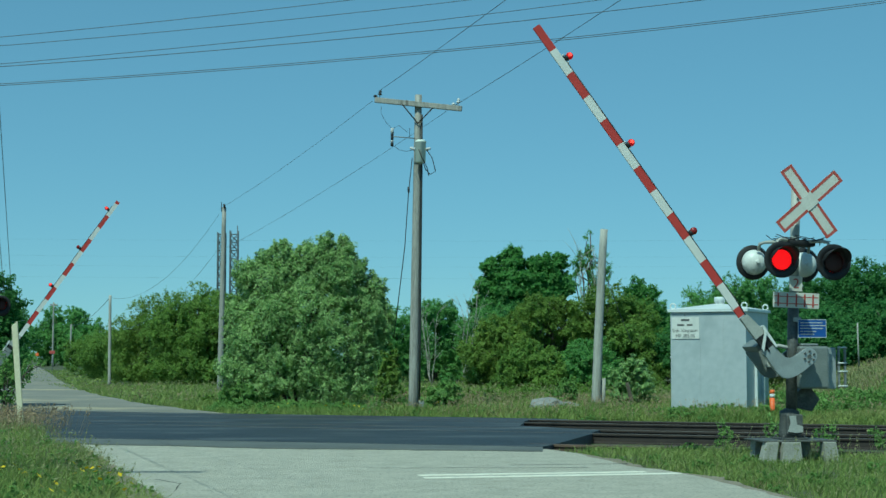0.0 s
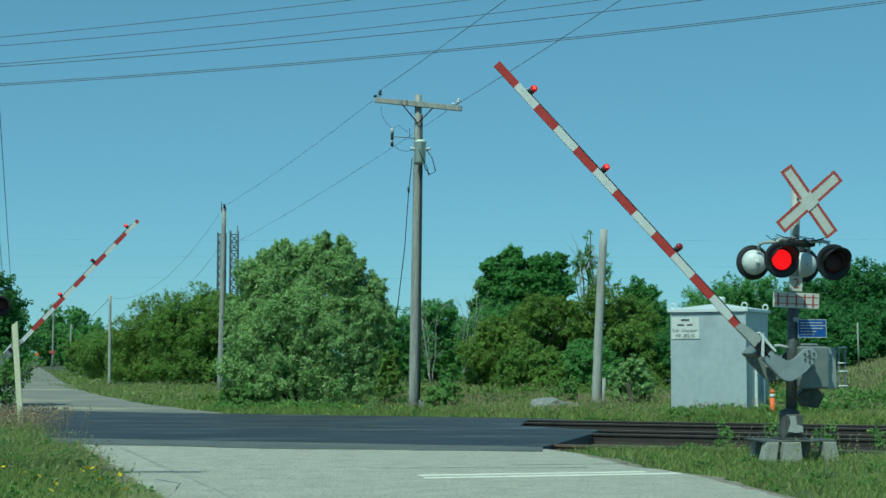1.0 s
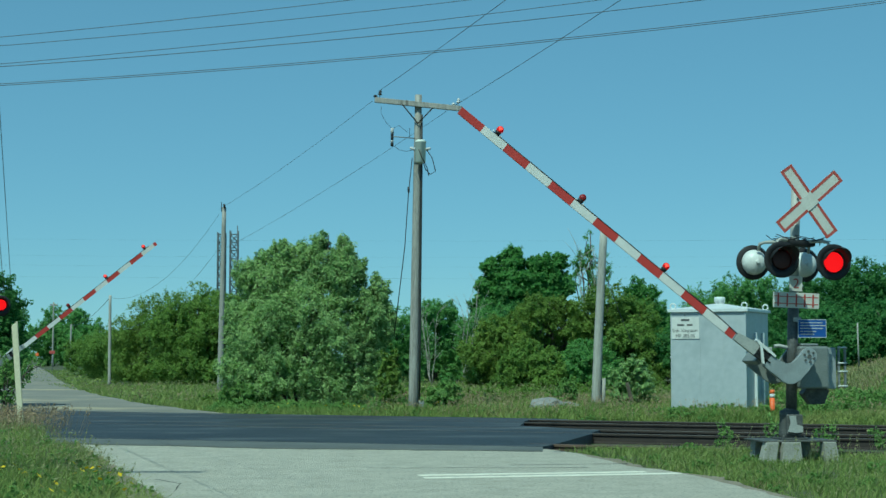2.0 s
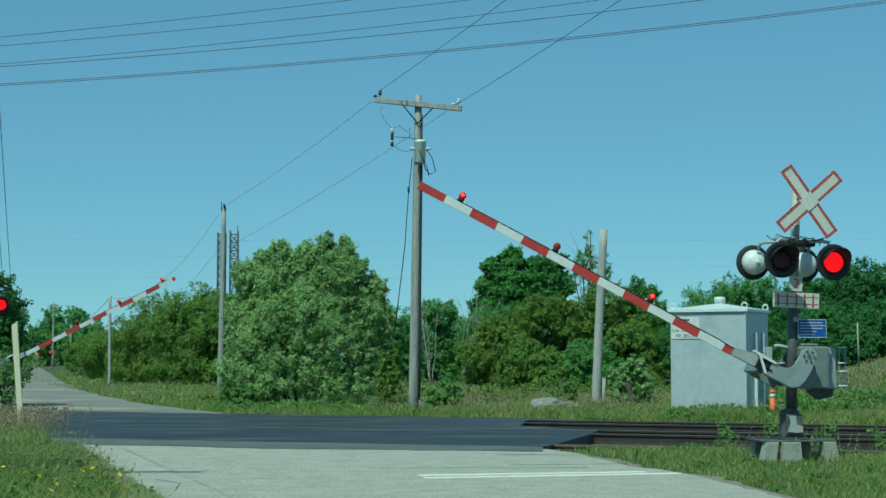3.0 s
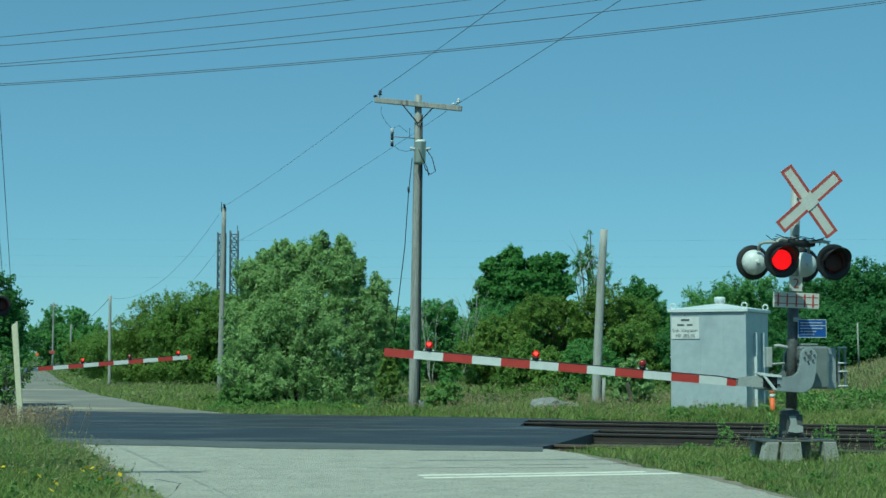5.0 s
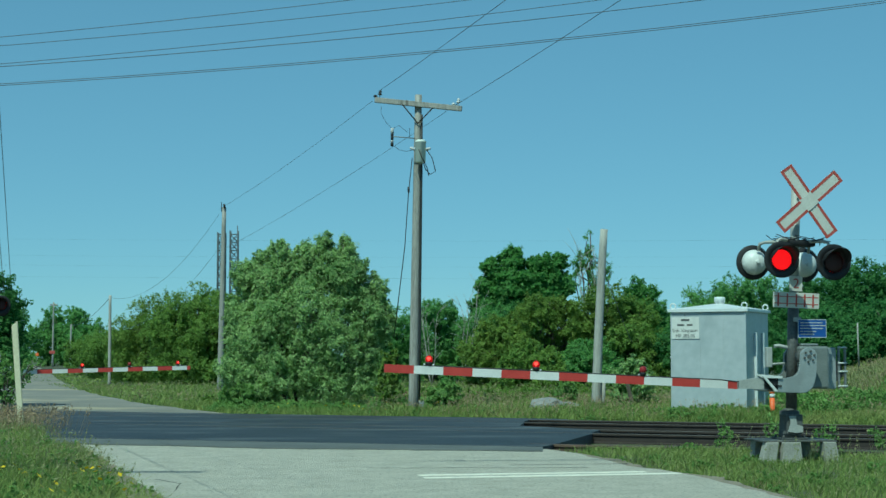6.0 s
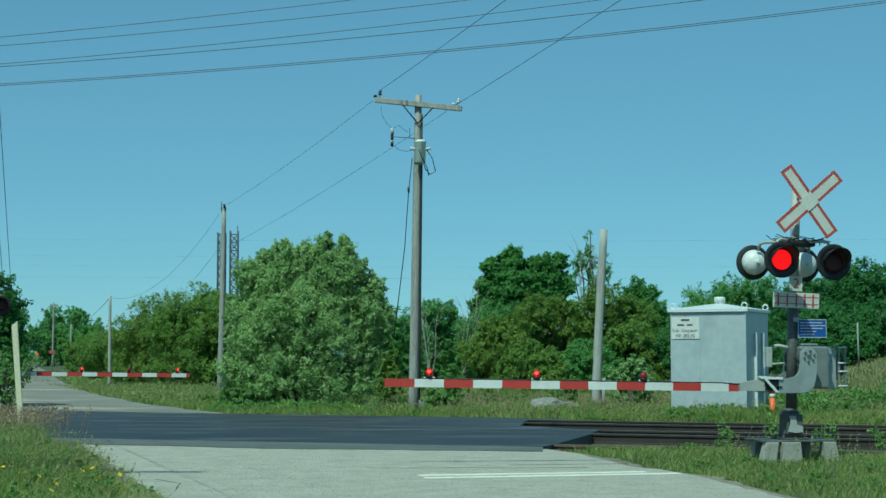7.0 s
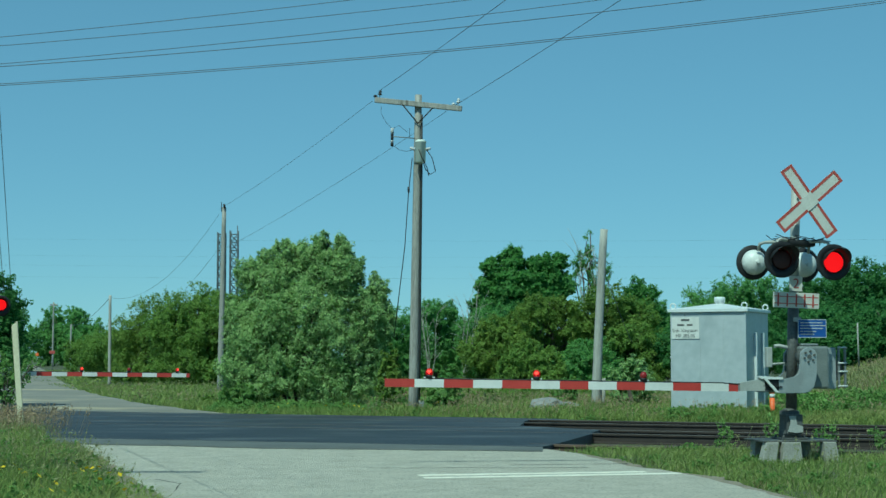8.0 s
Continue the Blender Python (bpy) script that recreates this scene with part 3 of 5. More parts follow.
    mech = part("mechanism_box", bm, M["box_grey"], s, "grey cast gate mechanism box")
    bm = bmesh.new()
    lathe(bm, [(0.12, 0.0), (0.12, 0.10), (0.10, 0.13), (0.05, 0.165)], 20, pose(0.143, -0.172, 1.455) @ FRONT)
    part("hub", bm, M["darkpole"], mech)
    bm = bmesh.new()
    box(bm, 0.60, 0.16, 0.99, 0.785, 0.50, 1.585, 0.012)
    box(bm, 0.56, 0.02, 1.05, 0.62, 0.15, 1.56, 0.01)
    case = part("relay_case", bm, M["alu"], s, "pale metal relay case on the mast")
    for x in (0.82, 0.915):
        bm = bmesh.new()
        box(bm, x - 0.014, 0.14, 1.0, x + 0.014, 0.18, 1.60, 0.004)
        part("frame_post", bm, M["galv"], case, "galvanised frame post")
    for z in (1.03, 1.24, 1.36, 1.585):
        bm = bmesh.new()
        rod(bm, (0.80, 0.13, z), (0.94, 0.13, z), 0.011, seg=8)
        part("frame_rung", bm, M["lamp_back"], case, "pale rung of the frame")
    bm = bmesh.new()
    tube(bm, [(-0.19, 0.06, 1.60), (-0.12, 0.06, 1.61), (0.0, 0.0, 1.58)], 0.026, 8)
    box(bm, -0.30, 0.06, 1.30, -0.215, 0.16, 1.59, 0.012)
    rod(bm, (-0.30, 0.1, 1.34), (-0.05, 0.02, 1.36), 0.016, seg=8)
    part("bracket_arm", bm, M["palepole"], s)
    # gate arm, in the hub's own space
    hub = pose(0.143, -0.38, 1.455)
    bm = bmesh.new()
    zc = -0.448
    reach = TIP if near else 5.55
    d = 0.0
    k = 0
    stripe, h, w = 0.401 if near else 0.4064, 0.055, 0.016
    last = 4.95 if near else 4.6
    while d < last - 0.01:
        e = min(d + (stripe if near or k else 0.09), last)
        box(bm, d - reach, -w, zc - h, e - reach, w, zc + h, 0.0, None, 1 - k % 2)
        d, k = e, k + 1
    put(bm, bm.verts, SLOPE)
    bmesh.ops.remove_doubles(bm, verts=bm.verts, dist=0.0005)
    arm = part("gate_arm", bm, [M["white"], M["red"]], s, "red and white striped wooden gate arm", hub)
    bm = bmesh.new()
    prism(bm, [(-1.02, -0.47), (-1.02, -0.355), (-0.74, -0.31), (-0.66, -0.31), (-0.66, -0.47)], -0.04, 0.04)
    part("arm_adapter", bm, M["palepole"], arm, "pale metal arm adapter")
    bm = bmesh.new()
    prism(bm, [(-0.70, -0.29), (-0.66, -0.29), (-0.47, -0.495), (-0.52, -0.495)], -0.09, -0.062)
    prism(bm, [(-0.75, -0.285), (-0.75, -0.262), (-0.40, -0.285), (-0.40, -0.315), (-0.70, -0.31)], -0.06, 0.06)
    part("adapter_brace", bm, M["lamp_back"], arm, "pale three-cornered adapter brace")
    # solid black block whose colour stands for the shade in the open adapter
    bm = bmesh.new()
    box(bm, -0.655, -0.03, -0.47, -0.45, 0.03, -0.315, 0.004)
    part("recess_shade_block", bm, M["black"], arm, "black block standing in for the shade inside the adapter")
    bm = bmesh.new()
    out = []
    for k in range(13):
        a = radians(10 + 160 * k / 12)
        out.append((0.118 * math.cos(a), 0.118 * math.sin(a) * 1.05))
    out += [(-0.12, -0.16), (-0.14, -0.23), (-0.20, -0.285), (-0.30, -0.31), (-0.46, -0.315), (-0.46, -0.51), (-0.09, -0.515), (0.0, -0.49), (0.06, -0.43), (0.095, -0.34), (0.112, -0.18)]
    prism(bm, out, -0.035, 0.035)
    bmesh.ops.bevel(bm, geom=list(bm.edges), offset=0.008, segments=2, affect="EDGES")
    part("crank", bm, M["alu"], arm, "curved pale metal crank")
    bm = bmesh.new()
    prism(bm, out, 0.60, 0.66)
    box(bm, -0.56, 0.10, -0.50, -0.47, 0.66, -0.33, 0.01)
    part("rear_crank", bm, M["box_grey"], arm, "dull grey rear crank plate with cross beam")
    bm = bmesh.new()
    prism(bm, [(0.45, -0.05), (0.74, -0.05), (0.80, -0.25), (0.64, -0.38), (0.45, -0.33)], 0.62, 0.78)
    prism(bm, [(-0.06, -0.02), (0.02, 0.08), (0.67, -0.09), (0.59, -0.19)], 0.64, 0.70)
    part("counterweight", bm, M["darkpole"], arm, "dark cast counterweight")
    bm = bmesh.new()
    for k in range(6):
        a = k * math.tau / 6 + 0.3
        rod(bm, (0.075 * math.cos(a), -0.055, 0.075 * math.sin(a)), (0.075 * math.cos(a), -0.034, 0.075 * math.sin(a)), 0.017, seg=6)
    rod(bm, (0, -0.05, 0), (0, -0.034, 0), 0.03, seg=10)
    part("hub_bolts", bm, M["darkpole"], arm)
    bm = bmesh.new()
    tube(bm, [SLOPE @ Vector(p) for p in ((-5.35, -0.01, -0.385), (-4.1, -0.01, -0.384), (-2.6, -0.01, -0.386), (-1.3, -0.01, -0.384), (-0.7, -0.03, -0.42), (-0.4, -0.05, -0.43))], 0.009, 6)
    part("arm_cable", bm, M["cable"], arm, "black lamp cable along the arm")
    side = -1 if near else 1
    lamps = [arm_lamp(arm, dd, side) for dd in ((0.602, 2.083, 3.593) if near else (0.77, 2.10, 3.38))]
    return dict(arm=arm, hub=hub, lenses=lenses, lamps=lamps)


NEAR = crossing_signal(pose(4.93, 22.63, 0, 0, 0, 9.0), "railway crossing signal with striped gate beside the road", True)
FAR = crossing_signal(pose(-12.22, 42.70, 0, 0, 0, 195), "railway crossing signal with striped gate across the tracks", False)


# ---- instrument shed ----
def build_shed():
    s = thing("instrument_shed", pose(7.46, 39.0, 0, 0, 0, -27), "pale metal railway instrument shed with low hipped roof", "shed")
    w, l, h0, h1 = 1.94, 2.0, -0.1, 2.60  # front left corner at -w, side runs to +y
    bm = bmesh.new()
    box(bm, -w, 0, h0, 0, l, h1, 0.012)
    part("wall", bm, M["shed"], s)
    bm = bmesh.new()
    for x in (-w + 0.76, -w + 1.36):
        box(bm, x - 0.012, -0.008, 0.05, x + 0.012, -0.002, h1 - 0.04)
    for x in (-w + 0.02, -0.02):
        box(bm, x - 0.02, -0.010, 0.05, x + 0.02, -0.002, h1 - 0.04)
    part("seams", bm, M["shed"], s, "folded sheet metal seams")
    for y in (0.72, 1.38):
        bm = bmesh.new()
        box(bm, 0.002, y - 0.035, -0.05, 0.075, y + 0.035, h1 - 0.55, 0.006)
        part("stiffener_rib", bm, M["shed_roof"], s, "white standing rib on the side wall")
    bm = bmesh.new()
    e = 0.06
    a = [bm.verts.new(c) for c in ((-w - e, -e, h1 - 0.03), (e, -e, h1 - 0.03), (e, l + e, h1 - 0.03), (-w - e, l + e, h1 - 0.03))]
    b = [bm.verts.new((v.co.x, v.co.y, h1 + 0.04)) for v in a]
    top = [bm.verts.new(c) for c in ((-w / 2 - 0.1, l / 2 - 0.1, h1 + 0.20), (-w / 2 + 0.1, l / 2 - 0.1, h1 + 0.20), (-w / 2 + 0.1, l / 2 + 0.1, h1 + 0.20), (-w / 2 - 0.1, l / 2 + 0.1, h1 + 0.20))]
    bm.faces.new(a[::-1]); bm.faces.new(top)
    for u, v in ((a, b), (b, top)):
        for i in range(4):
            bm.faces.new((u[i - 1], u[i], v[i], v[i - 1]))
    roof = part("roof", bm, M["shed_roof"], s, "white metal roof")
    bm = bmesh.new()
    lathe(bm, [(0.12, h1 + 0.14), (0.12, h1 + 0.24), (0.14, h1 + 0.245), (0.14, h1 + 0.35), (0.13, h1 + 0.37), (0.0, h1 + 0.38)], 16, pose(-w / 2, l / 2, 0))
    part("roof_vent", bm, M["shed_roof"], roof)
    for x, y in ((-w + 0.05, 0.05), (-0.05, 0.05), (-0.05, l - 0.05)):
        bm = bmesh.new()
        tube(bm, [(x + 0.07 * math.cos(k * math.tau / 12), y, h1 + 0.12 + 0.07 * math.sin(k * math.tau / 12)) for k in range(13)], 0.018, 6)
        rod(bm, (x, y, h1), (x, y, h1 + 0.06), 0.018, seg=6)
        part("lifting_ring", bm, M["shed_roof"], roof)
    bm = bmesh.new()
    box(bm, -w + 0.03, -0.020, 1.90, -w + 0.75, -0.011, 2.44, 0.003)
    sg = part("sign", bm, M["white"], s, "white sign with black lettering")
    bm = bmesh.new()
    cx = -w + 0.39
    box(bm, cx - 0.11, -0.026, 2.345, cx + 0.11, -0.0205, 2.395, 0.002)
    part("emblem", bm, M["ink"], sg, "plain dark bar emblem")
    for x0, x1 in ((-0.21, -0.03), (0.04, 0.19)):
        bm = bmesh.new()
        box(bm, cx + x0, -0.024, 2.225, cx + x1, -0.0205, 2.268)
        part("lettering_bar", bm, M["ink"], sg, "dark bar of lettering")
    words("lettering", "Sub. Kingston", 0.118, M["ink"], sg, pose(cx - 0.01, -0.0225, 2.105) @ FRONT)
    words("lettering", "MP 285.05", 0.118, M["ink"], sg, pose(cx, -0.0225, 1.97) @ FRONT)
    bm = bmesh.new()
    tube(bm, [(cx, -0.03, 2.47), (cx, -0.06, 2.51), (cx, -0.03, 2.54)], 0.012, 6)
    part("door_hook", bm, M["galv"], s)
    bm = bmesh.new()
    lathe(bm, [(0.05, 0.0), (0.09, 0.03), (0.09, 0.08), (0.0, 0.12)], 14, pose(-w - 0.06, 0.4, 1.38))
    part("side_vent", bm, M["shed_roof"], s)


build_shed()


def build_marker():
    s = thing("marker_post", pose(7.75, 37.4, 0), "orange and white striped marker post beside the shed", "marker post")
    bm = bmesh.new()
    lathe(bm, [(0.06, -0.17), (0.06, 0.49)], 14)
    lathe(bm, [(0.06, 0.58), (0.058, 0.66), (0.04, 0.675), (0.0, 0.68)], 14)
    part("post", bm, M["orange"], s)
    bm = bmesh.new()
    lathe(bm, [(0.061, 0.491), (0.061, 0.579)], 14)
    part("reflective_band", bm, M["white"], s, "white reflective band")


build_marker()


# ---- utility poles and wires ----
def pole_mesh(bm, h, r0, r1, bend=0.0, seg=14):
    pts = [(bend * math.sin(3.0 * k / 10), 0, -0.4 + (h + 0.4) * k / 10) for k in range(11)]
    tube(bm, pts, r0, seg, 0, r1)


def pole_main():
    s = thing("utility_pole", pose(-0.80, 42.6, 0, 0, 0.9, 0), "grey weathered wooden utility pole with crossarm and transformer", "utility pole", "utility poles")
    bm = bmesh.new()
    pole_mesh(bm, 8.55, 0.134, 0.094)
    part("pole", bm, M["wood"], s)
    arm_m = pose(0, -0.14, 8.27, 0, 6.2, -8)
    bm = bmesh.new()
    box(bm, -1.20, -0.055, -0.07, 1.20, 0.055, 0.07, 0.012, arm_m)
    part("crossarm", bm, M["wood"], s, "weathered wooden crossarm")
    for x in (-0.42, 0.42):
        bm = bmesh.new()
        rod(bm, (0.0, -0.14, 7.75), arm_m @ Vector((x, -0.06, -0.06)), 0.018, seg=6)
        part("arm_brace", bm, M["cable"], s)
    for x, mt in ((-1.08, "cable"), (1.08, "porcelain")):
        bm = bmesh.new()
        lathe(bm, [(0.012, 0.06), (0.012, 0.14), (0.055, 0.15), (0.06, 0.18), (0.03, 0.19), (0.045, 0.22), (0.035, 0.27), (0.0, 0.28)], 12, arm_m @ pose(x, 0, 0))
        lathe(bm, [(0.05, 0.0), (0.055, 0.05), (0.02, 0.07)], 10, arm_m @ pose(x - 0.12, 0, 0.07))
        part("insulator", bm, M[mt], s)
    # transformer on the pole
    bm = bmesh.new()
    lathe(bm, [(0.12, 6.66), (0.145, 6.68), (0.145, 7.20), (0.155, 7.21), (0.155, 7.24), (0.10, 7.28), (0.0, 7.29)], 20, pose(0.08, -0.30, 0))
    for z in (6.68, 6.98):
        box(bm, 0.02, -0.20, z - 0.04, 0.14, -0.10, z + 0.04, 0.01)
    tr = part("transformer", bm, M["trafo"], s, "pale green pole transformer can")
    for x in (-0.16, 0.24):
        bm = bmesh.new()
        lathe(bm, [(0.035, 0.0), (0.05, 0.03), (0.03, 0.05), (0.05, 0.08), (0.03, 0.10), (0.04, 0.13), (0.0, 0.15)], 10, pose(0.08 + (x - 0.04) * 0.7, -0.30, 7.02, 0, 75 if x > 0 else -75, 0))
        part("bushing", bm, M["porcelain"], tr)
    bm = bmesh.new()
    rod(bm, (-0.04, -0.05, 7.35), (-0.66, -0.16, 7.38), 0.014, seg=6)
    part("cutout_bracket", bm, M["galv"], s)
    bm = bmesh.new()
    lathe(bm, [(0.035, -0.10), (0.042, -0.05), (0.035, 0.0), (0.042, 0.05), (0.035, 0.09)], 10, pose(-0.69, -0.16, 7.38))
    lathe(bm, [(0.03, -0.27), (0.042, -0.24), (0.04, -0.17), (0.03, -0.16)], 10, pose(-0.69, -0.16, 7.38))
    cut = part("fuse_cutout", bm, M["cable"], s, "black fuse cutout with pale ends")
    for z0, z1 in ((-0.16, -0.10), (0.09, 0.23)):
        bm = bmesh.new()
        lathe(bm, [(0.03, z0), (0.045, z0 + 0.015), (0.045, z1 - 0.015), (0.03, z1)], 10, pose(-0.69, -0.16, 7.38))
        part("end_cap", bm, M["porcelain"], cut, "pale porcelain end cap")
    for pts in ([(-0.69, -0.16, 7.60), (-0.50, -0.16, 7.68), (-0.30, -0.14, 7.52), (-0.22, -0.12, 7.62), (-0.22, -0.1, 7.38)],
                [(-0.69, -0.16, 7.16), (-0.5, -0.18, 7.02), (-0.3, -0.2, 6.97), (-0.1, -0.28, 7.02)],
                [(-1.0, -0.14, 8.2), (-1.0, -0.15, 8.0), (-0.85, -0.15, 7.75), (-0.7, -0.16, 7.6)],
                [(0.25, -0.3, 7.02), (0.40, -0.28, 6.8), (0.50, -0.2, 6.45), (0.36, -0.2, 6.36), (0.22, -0.2, 6.5), (0.1, -0.3, 6.9)],
                [(0.04, -0.45, 7.0), (0.12, -0.46, 6.8), (0.28, -0.36, 6.5), (0.32, -0.25, 6.32)],
                                [(-0.14, -0.12, 6.8), (-0.22, -0.15, 5.9), (-0.30, -0.1, 4.4), (-0.55, 0.1, 2.0)]):
        bm = bmesh.new()
        tube(bm, pts, 0.0065 if pts[0][0] < -0.5 else 0.013, 5)
        part("service_cable", bm, M["cable"], s, "black service cable")
    # cable run, thickened and lengthened so its black also paints the pole's shaded edge
    bm = bmesh.new()
    tube(bm, [(0.10, -0.08, 8.0), (0.12, -0.08, 6.6), (0.135, -0.08, 4.0), (0.15, -0.08, 2.0), (0.165, -0.08, 0.2)], 0.027, 8)
    part("cable_and_shade_edge", bm, M["cable"], s, "black cable down the pole, widened to darken its shaded edge")
    bm = bmesh.new()
    rod(bm, (-0.215, -0.15, 5.86), (-0.225, -0.15, 6.02), 0.03, seg=8)
    part("strain_insulator", bm, M["cable"], s)
    bm = bmesh.new()
    box(bm, 0.15, -0.24, -0.05, 0.29, -0.10, 0.30, 0.02)
    part("ground_box", bm, M["alu"], s, "small metal box at the foot")


pole_main()


def pole_plain(m, h, r0, r1, label, name="utility_pole", mt="wood", bend=0.0):
    s = thing(name, m, label, "utility pole", "utility poles")
    bm = bmesh.new()
    pole_mesh(bm, h, r0, r1, bend, 10)
    part("pole", bm, M[mt], s)
    return s


s = pole_plain(pose(-9.41, 67.0, 0, 0, 0.8, 0), 7.8, 0.13, 0.09, "grey wooden utility pole beside the far road")
bm = bmesh.new()
rod(bm, (-0.10, -0.08, 7.6), (-0.10, -0.08, 8.0), 0.018, seg=6)
rod(bm, (0.02, -0.12, 7.76), (0.02, -0.12, 7.92), 0.045, seg=8)
part("insulator", bm, M["cable"], s)
pole_plain(pose(-18.07, 86.0, 0, 0, -0.3, 0), 4.78, 0.09, 0.075, "short grey wooden pole beside the far road", mt="old_wood")
pole_plain(pose(-41.6, 177, 0, 0, 0.5, 0), 5.1, 0.11, 0.09, "distant wooden pole against the hedge", mt="old_wood")
s = pole_plain(pose(-56.6, 230, 0), 9.4, 0.14, 0.11, "distant tall wooden utility pole with a short crossarm")
bm = bmesh.new()
box(bm, -0.5, -0.1, 8.9, 0.5, 0.1, 9.1, 0.02)
part("crossarm", bm, M["wood"], s)
s = pole_plain(pose(4.38, 45.4, 0, 0, 2.9, 0), 5.12, 0.145, 0.108, "bleached wooden pole stub with a flat cut top", mt="old_wood", bend=-0.03)
bm = bmesh.new()
tube(bm, [(0.17, 0.06, -0.3), (0.18, 0.06, 0.3), (0.17, 0.06, 0.85)], 0.07, 8)
part("stub_splint", bm, M["old_wood"], s, "short wooden splint at the foot")

s = pole_plain(pose(-6.75, 15.17, 0), 8.6, 0.16, 0.11, "weathered wooden utility pole on the verge beside the road")
bm = bmesh.new()
box(bm, -1.25, -0.18, 8.25, 1.25, -0.06, 8.39, 0.012)
part("crossarm", bm, M["wood"], s)


def wire(a, b, sag, r=0.012, group="overhead wires", label="thin dark overhead wire"):
    bm = bmesh.new()
    a, b = Vector(a), Vector(b)
    pts = []
    for k in range(25):
        u = k / 24
        p = a.lerp(b, u)
        p.z -= 4 * sag * u * (1 - u)
        pts.append(p)
    tube(bm, pts, r, 5)
    thing("overhead_wire", Matrix(), label, "wire", group, "", bm, [M["wire"]])


# wires crossing high over the road
for z0, z1, r in ((6.98, 11.14, 0.0065), (6.91, 10.65, 0.0065), (6.53, 10.39, 0.0065), (6.60, 9.94, 0.0075), (6.33, 9.40, 0.007), (6.30, 9.36, 0.007)):
    wire((-16.05, 30, z0), (16.18, 30, z1), 0.54, r)
# along the pole line
wire((-1.72, 42.3, 8.61), (9.9, -2.0, 9.0), 0.25, 0.007)
wire((0.40, 42.4, 8.28), (10.9, -2.0, 9.0), 0.3, 0.007)
wire((-1.9, 42.3, 8.34), (-9.5, 66.9, 7.7), 0.12, 0.0055)
wire((0.40, 42.4, 8.28), (-9.3, 66.9, 6.0), 0.15, 0.0055)
wire((-9.5, 66.9, 7.5), (-18.07, 86, 4.65), 1.1, 0.006)
wire((-9.4, 66.9, 6.2), (-18.07, 86, 2.95), 1.0, 0.006)
wire((-18.07, 86, 4.7), (-41.6, 177, 5.0), 0.5, 0.014)
wire((-9.77, 35.7, 3.26), (-4.09, 13.0, 8.61), 0.05, 0.0065)
wire((-9.9, 35.7, 2.8), (-4.0, 13.0, 5.96), 0.05, 0.0065)
wire((4.5, 45.4, 4.3), (7.4, 62, 2.0), 0.1, 0.012)


def lattice_tower(x, y, h):
    s = thing("lattice_tower", pose(x, y, 0), "distant steel lattice power tower mast", "power tower", "lattice towers")
    w = 0.62
    for i, (u, v) in enumerate(((-w, -w), (w, -w), (w, w), (-w, w))):
        bm = bmesh.new()
        rod(bm, (u, v, -0.5), (u, v, h + (0.8 if i == 1 else 0)), 0.09, seg=5)
        part("corner_leg", bm, M["wire"], s)
    bm = bmesh.new()
    z, up = 0.0, 1.35
    while z < h - up:
        for a, b in (((-w, -w), (w, -w)), ((w, -w), (w, w)), ((-w, -w), (-w, w)), ((-w, w), (w, w))):
            rod(bm, (*a, z), (*b, z + up), 0.05, seg=4)
            rod(bm, (*b, z), (*a, z + up), 0.05, seg=4)
            rod(bm, (*a, z + up), (*b, z + up), 0.05, seg=4)
        z += up
    part("bracing", bm, M["wire"], s)


for z in (20.6, 17.9, 16.3, 14.4):
    wire((-110, 262, z + 0.8), (110, 258, z + 0.4), 0.7, 0.005, "power line wires", "thin distant power line wire")
lattice_tower(-36.45, 260, 21.9)
lattice_tower(-34.4, 260, 22.2)


# ---- fence stakes and small things ----
def build_stake():
    s = thing("marker_stake", pose(-8.32, 31.4, 0, 0, -4.6, 0), "tall leaning pale marker stake with a slanted top", "marker stake")
    bm = bmesh.new()
    prism(bm, [(-0.058, -0.3), (0.05, -0.3), (0.058, 2.16), (-0.065, 2.08)], -0.02, 0.02)
    bmesh.ops.bevel(bm, geom=list(bm.edges), offset=0.008, segments=1, affect="EDGES")
    part("stake", bm, M["cream"], s)


build_stake()
for x, y, h, lean in ((-8.9, 66.6, 0.75, 4),):
    bm = bmesh.new()
    box(bm, -0.05, -0.03, -0.2, 0.05, 0.03, h, 0.01)
    thing("small_stake", pose(x, y, 0, 0, lean, 0), "short white wooden stake in the grass", "marker stake", "", "", bm, [M["white"]])
bm = bmesh.new()
rod(bm, (0, 0, -0.2), (0, 0, 1.40), 0.032, 0.026, 8)
thing("fence_post", pose(15.2, 58.0, 1.3, 0, -1, 0), "thin grey fence post on the grassy bank", "fence post", "", "", bm, [M["old_wood"]])
bm = bmesh.new()
box(bm, -0.05, -0.03, -0.2, 0.05, 0.03, 0.75, 0.008)
thing("broken_stake", pose(5.35, 44.6, 0, 0, -14, 0), "broken brown wooden stake leaning in weeds", "stake", "", "", bm, [M["bark"]])

for x, y, z, w, h, mt, lab in ((-41.4, 168, 1.95, 0.30, 0.17, "sign_red", "small faded red board on a post far down the road"), (-43.0, 168, 1.72, 0.16, 0.16, "orange", "small orange marker on a post far down the road")):
    s = thing("roadside_marker", pose(x, y, 0), lab, "road sign", "far roadside markers")
    bm = bmesh.new()
    box(bm, -w, -0.03, z - h, w, 0.03, z + h, 0.01)
    part("board", bm, M[mt], s)
    bm = bmesh.new()
    rod(bm, (0, 0.07, -0.3), (0, 0.07, z + h - 0.05), 0.04, seg=6)
    part("post", bm, M["galv"], s)


